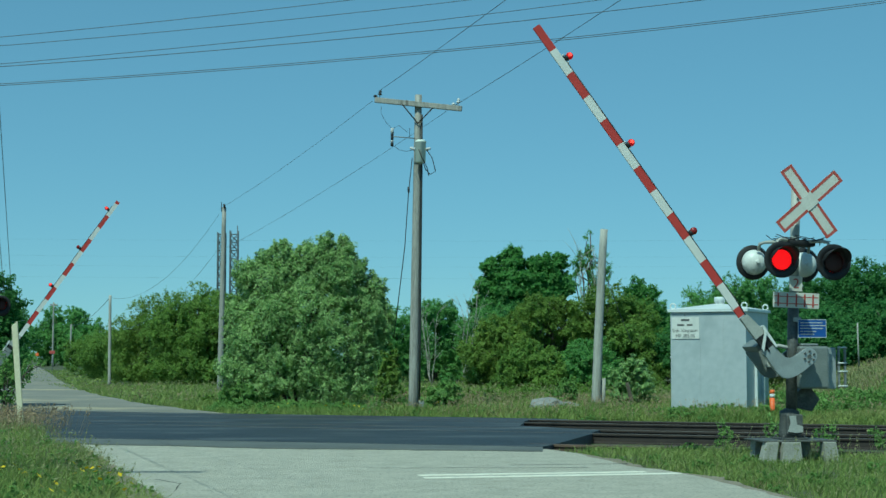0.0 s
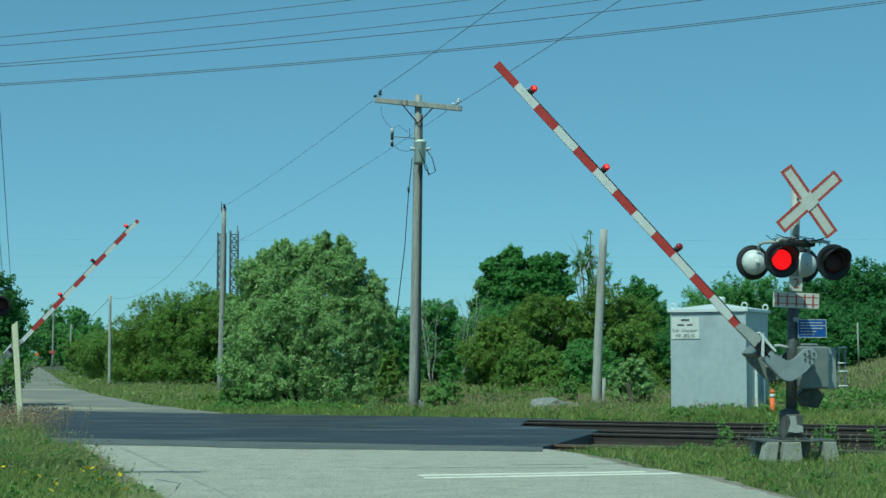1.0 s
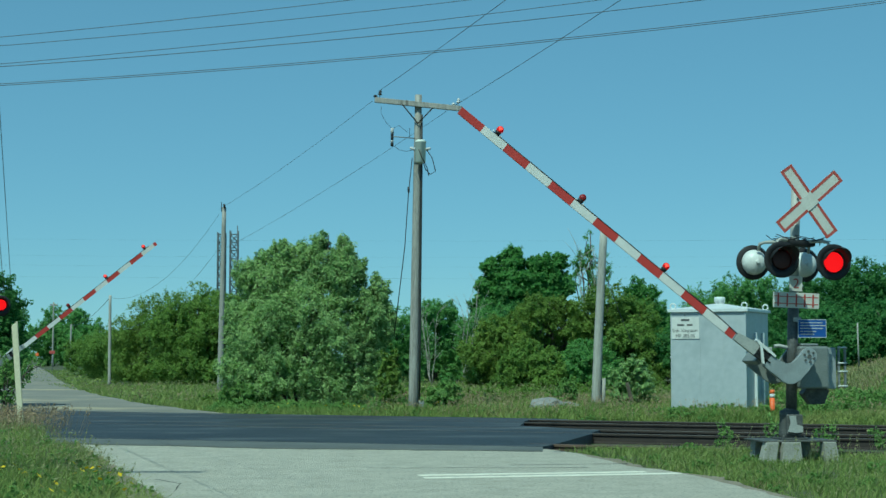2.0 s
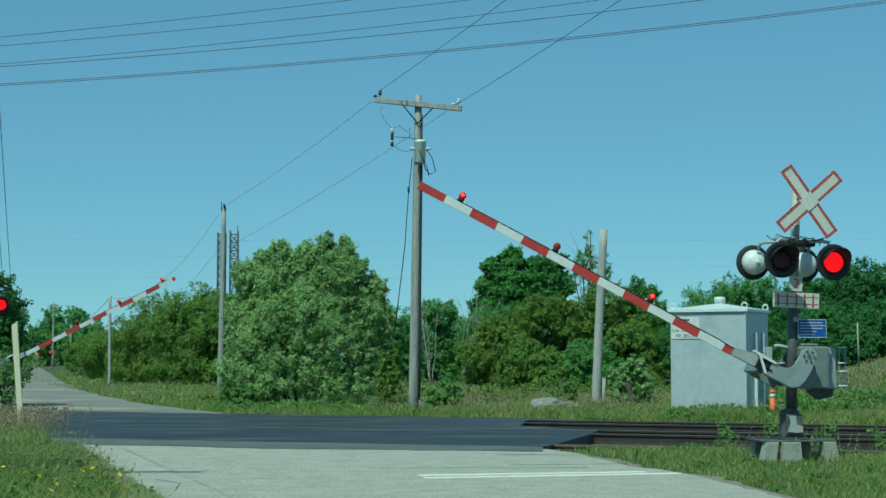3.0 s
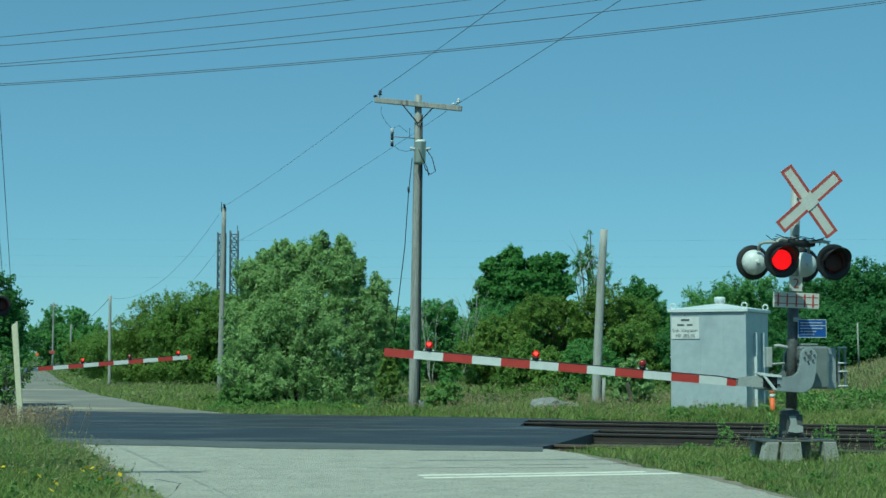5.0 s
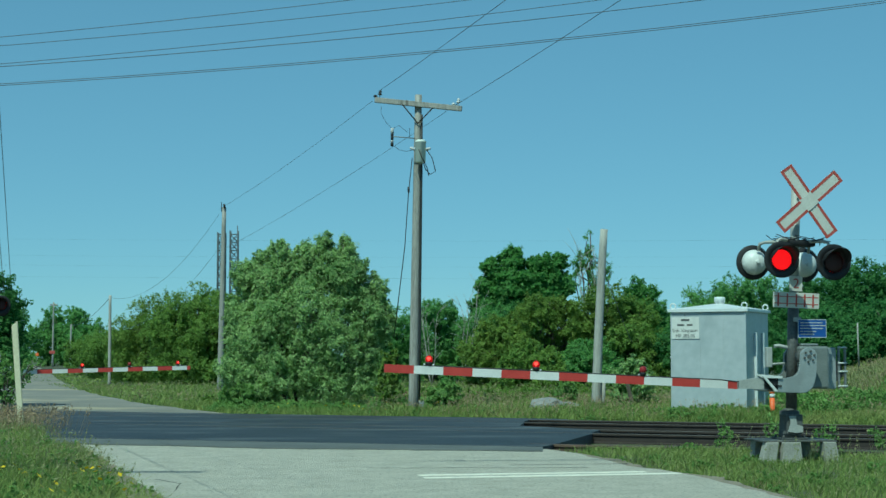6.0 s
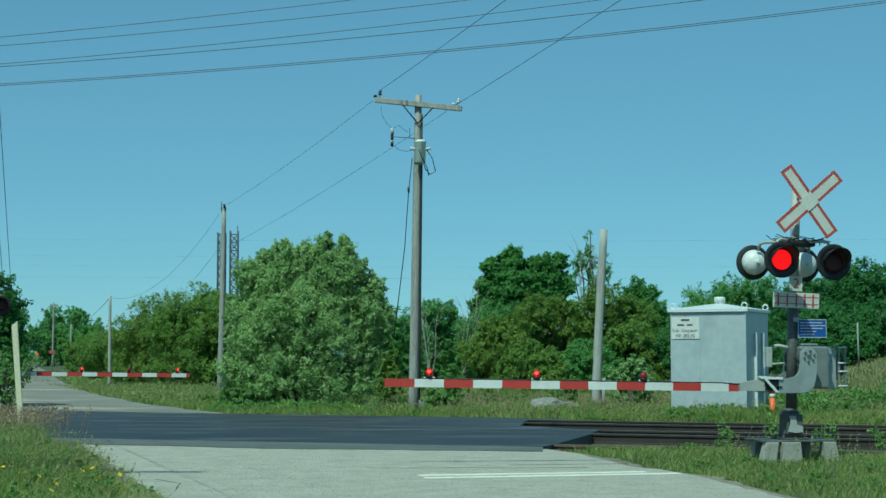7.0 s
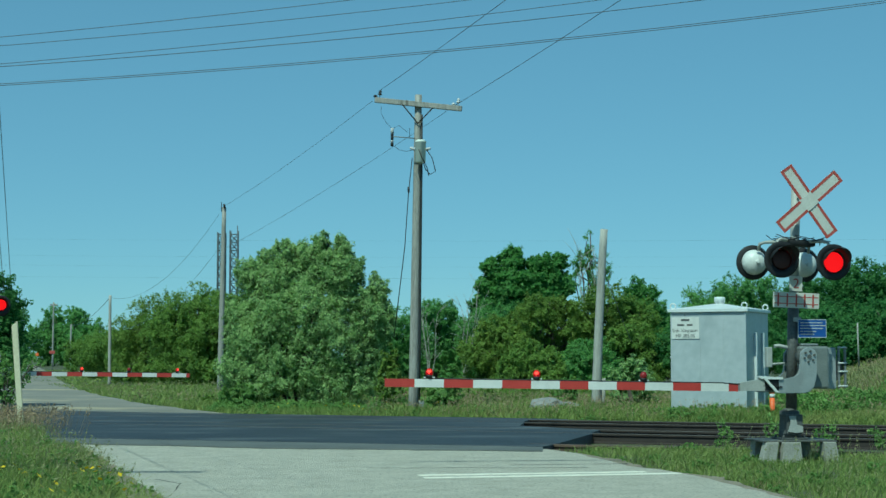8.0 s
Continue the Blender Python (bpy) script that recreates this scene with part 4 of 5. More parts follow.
def build_rock(m, rx, ry, rz):
    bm = bmesh.new()
    bmesh.ops.create_icosphere(bm, subdivisions=3, radius=1)
    for v in bm.verts:
        k = 1 + 0.28 * noise.noise(v.co * 1.7 + Vector((rx * 9, 3, 1))) + 0.1 * noise.noise(v.co * 5)
        v.co = Vector((v.co.x * rx * k, v.co.y * ry * k, v.co.z * rz * k))
    thing("rock", m, "rough pale grey boulder half sunk in grass", "rock", "", "", bm, [M["stone"]])


build_rock(pose(2.75, 42.0, 0.10), 0.50, 0.35, 0.26)
build_rock(pose(3.3, 42.3, 0.05), 0.40, 0.3, 0.20)


# ---- trees and bushes ----
def leaves_mesh(name, clumps, shoots, per, leaf, mat, spread=0.22, droop=0.0, seed=1, flat=0.5, sweep=(0.15, 0.0, 0.45), simple=False):
    """Leaves along short shoots that grow out of uneven clumps: clumps of (x, y, z, rx, ry, rz)."""
    g = np.random.default_rng(seed)
    c = np.array(clumps, float)
    wgt = (c[:, 3] * c[:, 4] + c[:, 4] * c[:, 5] + c[:, 3] * c[:, 5])
    which = g.choice(len(c), shoots, p=wgt / wgt.sum())
    d = g.normal(size=(shoots, 3)); d /= np.linalg.norm(d, axis=1)[:, None]
    ph = which[:, None] * 1.7 + seed
    bumpy = 1 + 0.16 * np.sin(5 * d[:, 0:1] + 3 * d[:, 2:3] + ph) + 0.12 * np.sin(8 * d[:, 1:2] - 7 * d[:, 2:3] + 2 * ph) + 0.06 * g.normal(size=(shoots, 1))
    rad = 0.45 + 0.55 * g.random((shoots, 1)) ** 0.5
    cc = c[which]
    size = np.minimum(1, cc[:, 3:].mean(1))[:, None]
    base = cc[:, :3] + d * rad * bumpy * cc[:, 3:]
    grow = d * 0.8 + np.array(sweep) + g.normal(size=(shoots, 3)) * 0.45
    grow *= spread * 2.0 * size * g.uniform(0.5, 1.3, (shoots, 1)) / np.linalg.norm(grow, axis=1)[:, None]
    n = shoots * per
    u = g.random((n, 1))
    way = np.repeat(grow, per, 0)
    p = np.repeat(base, per, 0) + way * (u - 0.45) + g.normal(size=(n, 3)) * spread * 0.42 * np.repeat(size, per, 0) * (1.15 - 0.75 * u)
    p[:, 2] -= droop * 0.12 * u[:, 0] ** 2
    out = np.repeat(d, per, 0) * 0.55 + g.normal(size=(n, 3)) * flat + np.array([-0.1, -0.15, 0.4])
    out /= np.linalg.norm(out, axis=1)[:, None]
    t = way / np.linalg.norm(way, axis=1)[:, None] * 0.8 + g.normal(size=(n, 3)) * 0.7; t[:, 2] -= droop
    t -= out * (t * out).sum(1)[:, None]; t /= np.linalg.norm(t, axis=1)[:, None]
    b = np.cross(out, t)
    s = leaf[0] * g.uniform(0.6, 1.35, (n, 1)); w = leaf[1] * g.uniform(0.6, 1.35, (n, 1))
    if simple:
        v = np.stack((p - t * s * 0.5 + b * w * 0.55, p - t * s * 0.5 - b * w * 0.55, p + t * s * 0.65), 1)
    else:
        fold = out * (w * 0.25)
        v = np.stack((p - t * s / 2, p + b * w / 2 + fold, p + t * s / 2, p - b * w / 2 + fold), 1)
    k = v.shape[1]
    v = v[v[:, :, 2].min(1) > -0.25].reshape(-1, 3)
    return mesh_np(name, v, np.arange(len(v)).reshape(-1, k), mat)


def limbs(bm, base, top, r, clumps, seed, forks=3):
    """A tapered, bending trunk with limbs into the clumps."""
    g = random.Random(seed)
    base, top = Vector(base), Vector(top)
    pts = [base.lerp(top, k / 6) + Vector((g.uniform(-1, 1), g.uniform(-1, 1), 0)) * r * (0.8 if 0 < k else 0) for k in range(7)]
    tube(bm, pts, r, 8, 0, r * 0.25)
    for c in clumps:
        for _ in range(forks):
            k = g.randint(1, 5)
            a = pts[k]
            e = Vector(c[:3]) + Vector((g.uniform(-0.6, 0.6) * c[3], g.uniform(-0.6, 0.6) * c[4], g.uniform(-0.2, 0.7) * c[5]))
            q = [a.lerp(e, u) + Vector((0, 0, 0.15 * math.sin(u * 3.1) * (e - a).length * 0.5)) + Vector((g.uniform(-1, 1), g.uniform(-1, 1), g.uniform(-1, 1))) * 0.05 * (e - a).length * (0 < u < 1) for u in (0, 0.25, 0.5, 0.75, 1)]
            tube(bm, q, r * (0.6 - 0.07 * k), 6, 0, 0.012)


def tree(name, x, y, clumps, mat, label, category, tufts, per, leaf, trunk=0.12, height=None, spread=0.22, seed=1, droop=0.0, bark="bark", z=0.0, group="", flat=0.5):
    """clumps in the tree's own space."""
    s = thing(name, pose(x, y, z), label, category, group)
    top = height or max(c[2] for c in clumps)
    bm = bmesh.new()
    limbs(bm, (0, 0, -0.3), (0.1, 0, top), trunk, clumps, seed)
    part("trunk", bm, M[bark], s)
    far = y > 60
    k = 0.56 if far else 0.66
    ob = new("crown", leaves_mesh("crown", clumps, tufts, per * (3 if far else 2), (leaf[0] * k, leaf[1] * k), M[mat], spread * 1.15, droop, seed, flat, simple=far))
    ob.parent = s
    return s


def willow():
    s = thing("willow_tree", pose(-3.9, 45.5, 0), "bushy grey-green willow tree stirred by wind", "tree")
    groups = [
        [(-1.05, 0.0, 3.5, 0.62, 0.7, 0.75), (-1.75, -0.1, 3.75, 0.36, 0.5, 0.50), (-0.75, 0, 4.25, 0.40, 0.4, 0.55), (-1.25, -0.1, 4.15, 0.28, 0.3, 0.40)],
        [(0.25, 0.1, 3.9, 0.50, 0.6, 0.9), (0.48, 0.0, 4.68, 0.22, 0.22, 0.46), (-0.15, 0.0, 4.3, 0.36, 0.35, 0.42), (-0.35, 0.0, 3.7, 0.5, 0.5, 0.6)],
        [(1.0, 0.0, 3.7, 0.52, 0.6, 0.9), (1.05, 0.0, 4.45, 0.28, 0.3, 0.46), (1.45, 0.0, 3.9, 0.25, 0.3, 0.4)],
        [(1.70, 0.0, 2.55, 0.52, 0.6, 0.85), (1.98, 0.1, 3.3, 0.30, 0.35, 0.50), (2.2, 0.1, 2.5, 0.28, 0.4, 0.5), (1.8, 0.2, 1.35, 0.42, 0.5, 0.75)],
        [(0.1, -0.5, 2.6, 0.85, 0.8, 0.9), (0.9, -0.3, 1.7, 0.8, 0.7, 0.8), (0.9, -0.2, 2.7, 0.6, 0.6, 0.6), (0.1, -0.5, 1.3, 0.7, 0.7, 0.7), (0.5, -0.6, 0.65, 0.8, 0.5, 0.5), (1.3, -0.4, 0.7, 0.6, 0.5, 0.5)],
        [(-1.55, -0.3, 1.9, 0.65, 0.7, 0.8), (-0.9, -0.6, 2.5, 0.7, 0.6, 0.7), (-1.9, -0.4, 1.0, 0.55, 0.6, 0.7), (-0.9, -0.7, 1.0, 0.7, 0.6, 0.7), (-1.9, -0.3, 2.6, 0.4, 0.5, 0.5), (-1.3, -0.6, 0.5, 0.6, 0.5, 0.4)],
    ]
    bm = bmesh.new()
    for k, (dx, grp) in enumerate(((-0.5, 0), (0.1, 1), (0.5, 2), (0.9, 3), (0.2, 4), (-0.8, 5))):
        cl = groups[grp]
        limbs(bm, (dx * 0.4, 0, -0.3), (cl[0][0], cl[0][1], cl[0][2] + 0.4), 0.10, cl, 20 + k, 3)
    part("trunk", bm, M["bark"], s)
    crowns = []
    for k, cl in enumerate(groups):
        n = (620, 560, 520, 620, 900, 900)[k]
        ob = new("crown_bough", leaves_mesh("crown_bough", cl, n, 40, (0.115, 0.03), M["willow"], 0.27, 0.15, 40 + k, 0.6, (0.35, 0.0, 0.7)))
        ob.parent = s
        crowns.append(ob)
    return crowns


BOUGHS = willow()


def blob(x0, x1, z0, z1, y0, y1, count, seed, r=(0.9, 1.5), round_top=0.5):
    """Clumps filling a hedge-like span, lower at its ends."""
    g = random.Random(seed)
    out = []
    for k in range(count):
        u = (k + 0.5) / count
        x = x0 + (x1 - x0) * u
        top = z1 - (z1 - z0) * round_top * abs(2 * u - 1) ** 2.5 + g.uniform(-0.06, 0.06) * (z1 - z0)
        rr = g.uniform(*r)
        for z in np.arange(z0 + rr * 0.6, top - rr * 0.5, rr * 1.1):
            out.append((x + g.uniform(-0.3, 0.3) * rr, g.uniform(y0, y1), float(z), rr, rr, rr * 0.8))
        out.append((x, (y0 + y1) / 2, top - rr * 0.7, rr, rr, rr * 0.75))
    return out


# hedge along the far road
for k, (x, y, w, h, mt) in enumerate(((-17.4, 96, 2.4, 3.5, "bush"), (-15.9, 90, 2.6, 4.9, "olive"), (-12.6, 82, 2.5, 5.1, "bush"), (-10.3, 80, 2.2, 4.7, "bush"), (-21.5, 108, 2.6, 3.4, "bush"), (-27.5, 130, 3.4, 3.6, "bush"), (-9.0, 84, 2.0, 4.2, "dark_tree"))):
    tree("hedge_bush", x, y, blob(-w, w, 0.1, h, -1.2, 1.2, 4, 60 + k), mt, "dense green bush in the roadside hedge", "bush", 900, 16, (0.20, 0.12), 0.10, seed=70 + k, spread=0.26, group="hedge bushes")
# far trees at the end of the road
for k, (x, y, w, h) in enumerate(((-58, 250, 3.0, 9.0), (-62.5, 255, 2.6, 9.5), (-66, 245, 3.0, 8.6), (-54.5, 245, 2.4, 7.4), (-50, 250, 4.0, 5.2), (-72, 240, 4.0, 9), (-44, 240, 5, 5.0))):
    tree("roadside_tree", x, y, blob(-w, w, 0.3, h, -1.5, 1.5, 3, 80 + k, (1.4, 2.2), 0.8), "dark_tree", "distant dark green roadside tree", "tree", 420, 14, (0.5, 0.34), 0.2, seed=90 + k, spread=0.45, group="far roadside trees")
# near tree at the verge
tree("verge_tree", -14.4, 46.5, [(-0.8, 0, 3.0, 1.6, 1.2, 1.7), (1.0, 0, 3.0, 0.85, 0.7, 0.9), (0.5, 0.2, 3.9, 0.8, 0.7, 0.6), (1.2, 0, 2.0, 0.95, 0.8, 0.9), (0.8, -0.3, 1.0, 1.4, 0.9, 0.9), (-2.2, 0, 3.6, 1.5, 1.2, 1.5)], "deep", "leafy green tree at the edge of the road", "tree", 1600, 20, (0.15, 0.10), 0.12, seed=33, spread=0.2)
tree("verge_shrub", -11.45, 41.3, [(0.0, 0, 0.7, 0.45, 0.4, 0.65), (0.35, 0, 0.9, 0.35, 0.3, 0.3), (0.85, 0, 1.25, 0.40, 0.2, 0.14), (-0.3, 0, 1.2, 0.45, 0.4, 0.5)], "weed", "thin leafy shrub reaching over the road edge", "bush", 170, 12, (0.12, 0.05), 0.03, seed=34, spread=0.15)

# behind the willow and in the field's edge
tree("field_tree", -2.6, 88, blob(-1.4, 1.2, 0.2, 4.3, -0.8, 0.8, 3, 101), "dark_tree", "dark green tree at the field edge", "tree", 500, 16, (0.2, 0.13), 0.12, seed=102, group="field edge trees")
tree("field_tree", -0.5, 95, blob(-1.6, 1.8, 0.2, 4.8, -1, 1, 4, 103, (0.9, 1.4), 0.9), "dark_tree", "rounded dark green tree at the field edge", "tree", 800, 18, (0.2, 0.13), 0.14, seed=104, group="field edge trees")
tree("field_tree", 1.8, 100, blob(-1.7, 1.5, 0.2, 3.9, -1, 1, 4, 105), "dark_tree", "dark green tree at the field edge", "tree", 600, 16, (0.22, 0.14), 0.14, seed=106, group="field edge trees")
tree("maple_tree", 4.9, 112, [(-1.5, 0, 7.7, 0.62, 0.7, 0.6), (0.0, 0, 8.3, 0.8, 0.8, 0.75), (1.75, 0, 8.0, 0.62, 0.7, 0.6), (3.0, 0, 8.0, 0.8, 0.8, 0.65), (-2.0, 0, 6.5, 0.6, 0.7, 0.6), (0.4, -0.4, 6.7, 1.3, 1.1, 1.1), (-0.8, -0.2, 6.3, 0.9, 0.9, 0.9), (2.6, 0, 6.4, 1.2, 1.1, 1.2), (3.7, 0, 6.5, 0.6, 0.7, 0.8), (-2.4, 0, 5.2, 0.55, 0.6, 0.5), (-2.6, 0, 4.1, 0.45, 0.6, 0.45), (-1.5, 0, 4.9, 0.8, 0.8, 0.8), (1.2, 0, 4.8, 1.8, 1.2, 1.5)], "maple", "tall dark green maple tree behind the bushes", "tree", 1300, 20, (0.32, 0.25), 0.3, seed=110, spread=0.36)
tree("willow_shrub", 3.0, 92, blob(-1.6, 1.8, 0.3, 4.8, -1, 1, 4, 120), "dark_tree", "grey-green shrub willow before the maple", "bush", 800, 16, (0.2, 0.1), 0.12, seed=121)
for k, (x, y, w, h, mt) in enumerate(((3.0, 76, 1.9, 3.5, "olive"), (5.0, 75, 2.0, 4.5, "olive"), (7.2, 76, 2.0, 4.6, "olive"), (9.0, 77, 1.8, 4.4, "bush"), (4.1, 72.5, 1.2, 2.0, "bush"), (6.6, 72.8, 1.3, 2.2, "dark_tree"), (8.6, 73.5, 1.3, 2.8, "bush"))):
    tree("field_bush", x, y, blob(-w, w, 0.05, h, -1.0, 1.0, 4, 130 + k, (0.7, 1.1), 0.7), mt, "rounded olive-green bush at the field edge", "bush", 850, 18, (0.17, 0.11), 0.1, seed=140 + k, spread=0.2, group="field bushes")
tree("scraggly_tree", 9.0, 98, [(0.0, 0, 8.5, 0.32, 0.3, 0.8), (-0.5, 0, 7.3, 0.36, 0.4, 0.8), (0.1, 0, 7.2, 0.36, 0.3, 1.0), (-0.9, 0, 6.2, 0.35, 0.3, 0.8), (0.2, 0, 5.6, 0.5, 0.4, 0.9), (1.2, 0, 6.7, 0.22, 0.3, 1.1)], "dark_tree", "half-bare scraggly tree with thin leaves", "tree", 190, 7, (0.2, 0.12), 0.12, 9.3, seed=150, spread=0.3)
tree("poplar_tree", 12.4, 100, [(-0.2, 0, 5.6, 0.7, 0.6, 0.9), (0.4, 0, 5.3, 0.9, 0.7, 0.7), (0.1, 0, 4.4, 1.4, 0.9, 0.8), (0.2, 0, 3.4, 1.6, 1, 0.9), (0.9, 0, 4.3, 0.8, 0.6, 0.6)], "maple", "windblown green poplar behind the bushes", "tree", 420, 16, (0.26, 0.14), 0.14, seed=151, spread=0.28)
tree("field_tree", 14.8, 104, blob(-1.2, 1.8, 0.3, 4.8, -0.8, 0.8, 3, 152), "dark_tree", "dark green tree behind the shed", "tree", 450, 16, (0.24, 0.15), 0.14, seed=153, group="field edge trees")
for k, (x, y, w, h, mt) in enumerate(((13.5, 78, 1.4, 4.9, "dark_tree"), (14.6, 76, 1.7, 5.2, "dark_tree"), (16.6, 74, 1.8, 5.0, "deep"), (18.8, 72, 2.0, 5.5, "deep"), (21.4, 72, 2.2, 6.0, "deep"), (16.0, 66, 1.2, 3.3, "deep"), (13.0, 70, 1.6, 3.2, "deep"), (18.6, 66, 1.4, 3.6, "deep"), (11.4, 74, 1.2, 2.8, "deep"))):
    tree("bank_tree", x, y, blob(-w, w, 0.3, h - 0.9, -1.2, 1.2, 4, 160 + k, (0.9, 1.4), 0.6), mt, "broad dark green tree behind the bank", "tree", 900, 18, (0.19, 0.13), 0.16, seed=170 + k, spread=0.24, z=0.9, group="bank trees")


def bare_tree(x, y, h, r, label, seed, mt="birch"):
    g = random.Random(seed)
    s = thing("bare_sapling", pose(x, y, 0), label, "tree", "bare saplings")
    for k in range(4):
        bm = bmesh.new()
        top = Vector((g.uniform(-0.18, 0.18) * h, 0, h * g.uniform(0.75, 1)))
        pts = [Vector((0.02 * k, 0, -0.2)).lerp(top, u) + Vector((g.uniform(-1, 1) * 0.02 * h, 0, 0)) for u in (0, 0.2, 0.4, 0.6, 0.8, 1)]
        tube(bm, pts, r, 5, 0, 0.008)
        for q in pts[2:]:
            for _ in range(3):
                e = q + Vector((g.uniform(-0.14, 0.14) * h, g.uniform(-0.1, 0.1) * h, g.uniform(0.04, 0.2) * h))
                tube(bm, [q, q.lerp(e, 0.5) + Vector((0, 0, 0.01 * h)), e], r * 0.4, 4, 0, 0.006)
        part("stem", bm, M[mt], s)


bare_tree(-0.6, 80, 3.9, 0.026, "thin pale leafless saplings at the field edge", 1)
bare_tree(1.1, 86, 5.2, 0.026, "thin pale leafless saplings at the field edge", 2)
bare_tree(9.2, 97, 8.6, 0.05, "tall leafless branches beside the scraggly tree", 3)

# weeds round the poles and the tracks
for k, (x, y, w, h, n, mt) in enumerate(((5.35, 44.9, 0.62, 1.4, 330, "willow"), (3.6, 46.2, 0.35, 0.8, 90, "weed"), (0.0, 42.2, 0.5, 0.75, 160, "weed"), (-1.5, 43.0, 0.35, 1.6, 130, "olive"), (0.1, 62, 0.35, 0.8, 60, "dark_tree"), (2.6, 66, 0.35, 0.8, 60, "bush"), (-5.6, 43.6, 0.5, 0.7, 120, "weed"))):
    s = thing("weed_clump", pose(x, y, 0), "leafy green weed clump in the grass", "weed", "weed clumps")
    bm = bmesh.new()
    g = random.Random(k)
    for _ in range(8):
        e = (g.uniform(-w, w), g.uniform(-w, w) * 0.6, h * g.uniform(0.6, 1))
        tube(bm, [(e[0] * 0.3, e[1] * 0.3, -0.1), (e[0] * 0.7, e[1] * 0.7, e[2] * 0.5), e], 0.012, 4, 0, 0.005)
    part("stalk", bm, M["weed"], s)
    ob = new("foliage", leaves_mesh("foliage", [(0, 0, h * 0.5, w, w * 0.6, h * 0.5), (0.2 * w, 0, h * 0.75, w * 0.6, w * 0.4, h * 0.3)], n, 12, (0.13, 0.06), M[mt], 0.12, 0, 200 + k))
    ob.parent = s
for k, (t, n, h) in enumerate(((-8.3, 26.9, 0.45), (-7.4, 26.7, 0.55), (-6.6, 26.9, 0.40), (-5.6, 26.8, 0.35), (-4.5, 26.6, 0.5), (-7.9, 25.6, 0.40), (-7.0, 25.4, 0.45), (-6.2, 25.7, 0.5), (-3.4, 26.2, 0.35), (1.6, 26.3, 0.6), (2.6, 26.4, 0.75), (-7.9, 30.4, 0.3), (-6.2, 30.6, 0.25))):
    x, y, _ = on_track(t + 1.9, n + 0.6)
    s = thing("track_weed", pose(x, y, -0.12), "slender green weed beside the rail", "weed", "weeds beside the track")
    bm = bmesh.new()
    tube(bm, [(0, 0, -0.1), (0.02, 0, h * 0.5), (0.05, 0, h)], 0.007, 4, 0, 0.004)
    part("stem", bm, M["weed"], s)
    ob = new("foliage", leaves_mesh("foliage", [(0.02, 0, h * 0.5, 0.11, 0.09, h * 0.5)], 26, 6, (0.07, 0.024), M["weed"], 0.3, 0, 220 + k))
    ob.parent = s


# ---- grass ----
def inside_roads(x, y):
    west = np.interp(y, (-12, 10, 16.4, 18.8, 22.4, 26.2, 28.4), (-1.2, -1.9, -2.85, -3.65, -4.75, -6.0, -7.2))
    east = np.interp(y, (-12, 10, 16.4, 18.0, 19.9, 21.3, 24.35, 27.2), (6.0, 4.2, 3.55, 3.3, 2.95, 2.45, 1.9, 0.8))
    near = (x > west - 0.03) & (x < east + 0.06) & (y < 27.3)
    n, t = x * -TY + y * TX, x * TX + y * TY
    slabs = (n > 21.8) & (n < 35.2) & (t < -8.2 - 0.45 * np.maximum(0, n - 29)) & (x > -6.6 - 0.31 * (y - 26.7))
    rail = (n > 24.2) & (n < 35.7) & (t > -12.5)
    lane = x + 0.27 * (y - 40)
    far = (lane > -13.0) & (x < -5.3 - 0.395 * (y - 40)) & (y > 36) & (y < 50)
    far2 = (lane > -14.0) & (x < -9.1 - 0.335 * (y - 48.8)) & (y >= 50)
    return near | slabs | rail | far | far2


def blades(name, label, xy, height, width, mat, lean=0.35, seed=1, wind=(0.14, 0.0), simple=False):
    g = np.random.default_rng(seed)
    xy = xy[~inside_roads(xy[:, 0], xy[:, 1])]
    n = len(xy)
    z = ground_z(xy[:, 0], xy[:, 1])
    p = np.column_stack((xy, z - 0.02))
    h = height * g.uniform(0.45, 1.25, (n, 1))
    a = g.uniform(0, math.tau, n)
    side = np.column_stack((np.cos(a), np.sin(a), np.zeros(n))) * width * g.uniform(0.7, 1.3, (n, 1))
    off = np.column_stack((g.normal(size=n) * lean + wind[0], g.normal(size=n) * lean + wind[1], np.ones(n))) * h
    mid = p + off * np.array([0.35, 0.35, 0.6])
    tip = p + off
    if simple:
        v = np.stack((p - side / 2, p + side / 2, tip), 1).reshape(-1, 3)
        return tagged(new(name, mesh_np(name, v, np.arange(len(v)).reshape(-1, 3), mat)), label, "grass", kind="stuff")
    v = np.stack((p - side / 2, p + side / 2, mid + side * 0.38, mid - side * 0.38, tip), 1).reshape(-1, 3)
    i = np.arange(n)[:, None] * 5
    f = np.concatenate((i + [0, 1, 2], i + [0, 2, 3], i + [3, 2, 4]), 1).reshape(-1, 3)
    return tagged(new(name, mesh_np(name, v, f, mat)), label, "grass", kind="stuff")


def patch(x0, x1, y0, y1, n, seed, clumpy=0.6):
    g = np.random.default_rng(seed)
    x, y = g.uniform(x0, x1, 2 * n), g.uniform(y0, y1, 2 * n)
    f = 0.5 + 0.25 * np.sin(x * 2.1 + 1.3 * np.sin(y * 1.3)) + 0.25 * np.sin(y * 2.7 + np.sin(x * 1.9) * 1.7)
    keep = g.random(2 * n) < 1 - clumpy * (1 - f)
    return np.column_stack((x, y))[keep][:n]


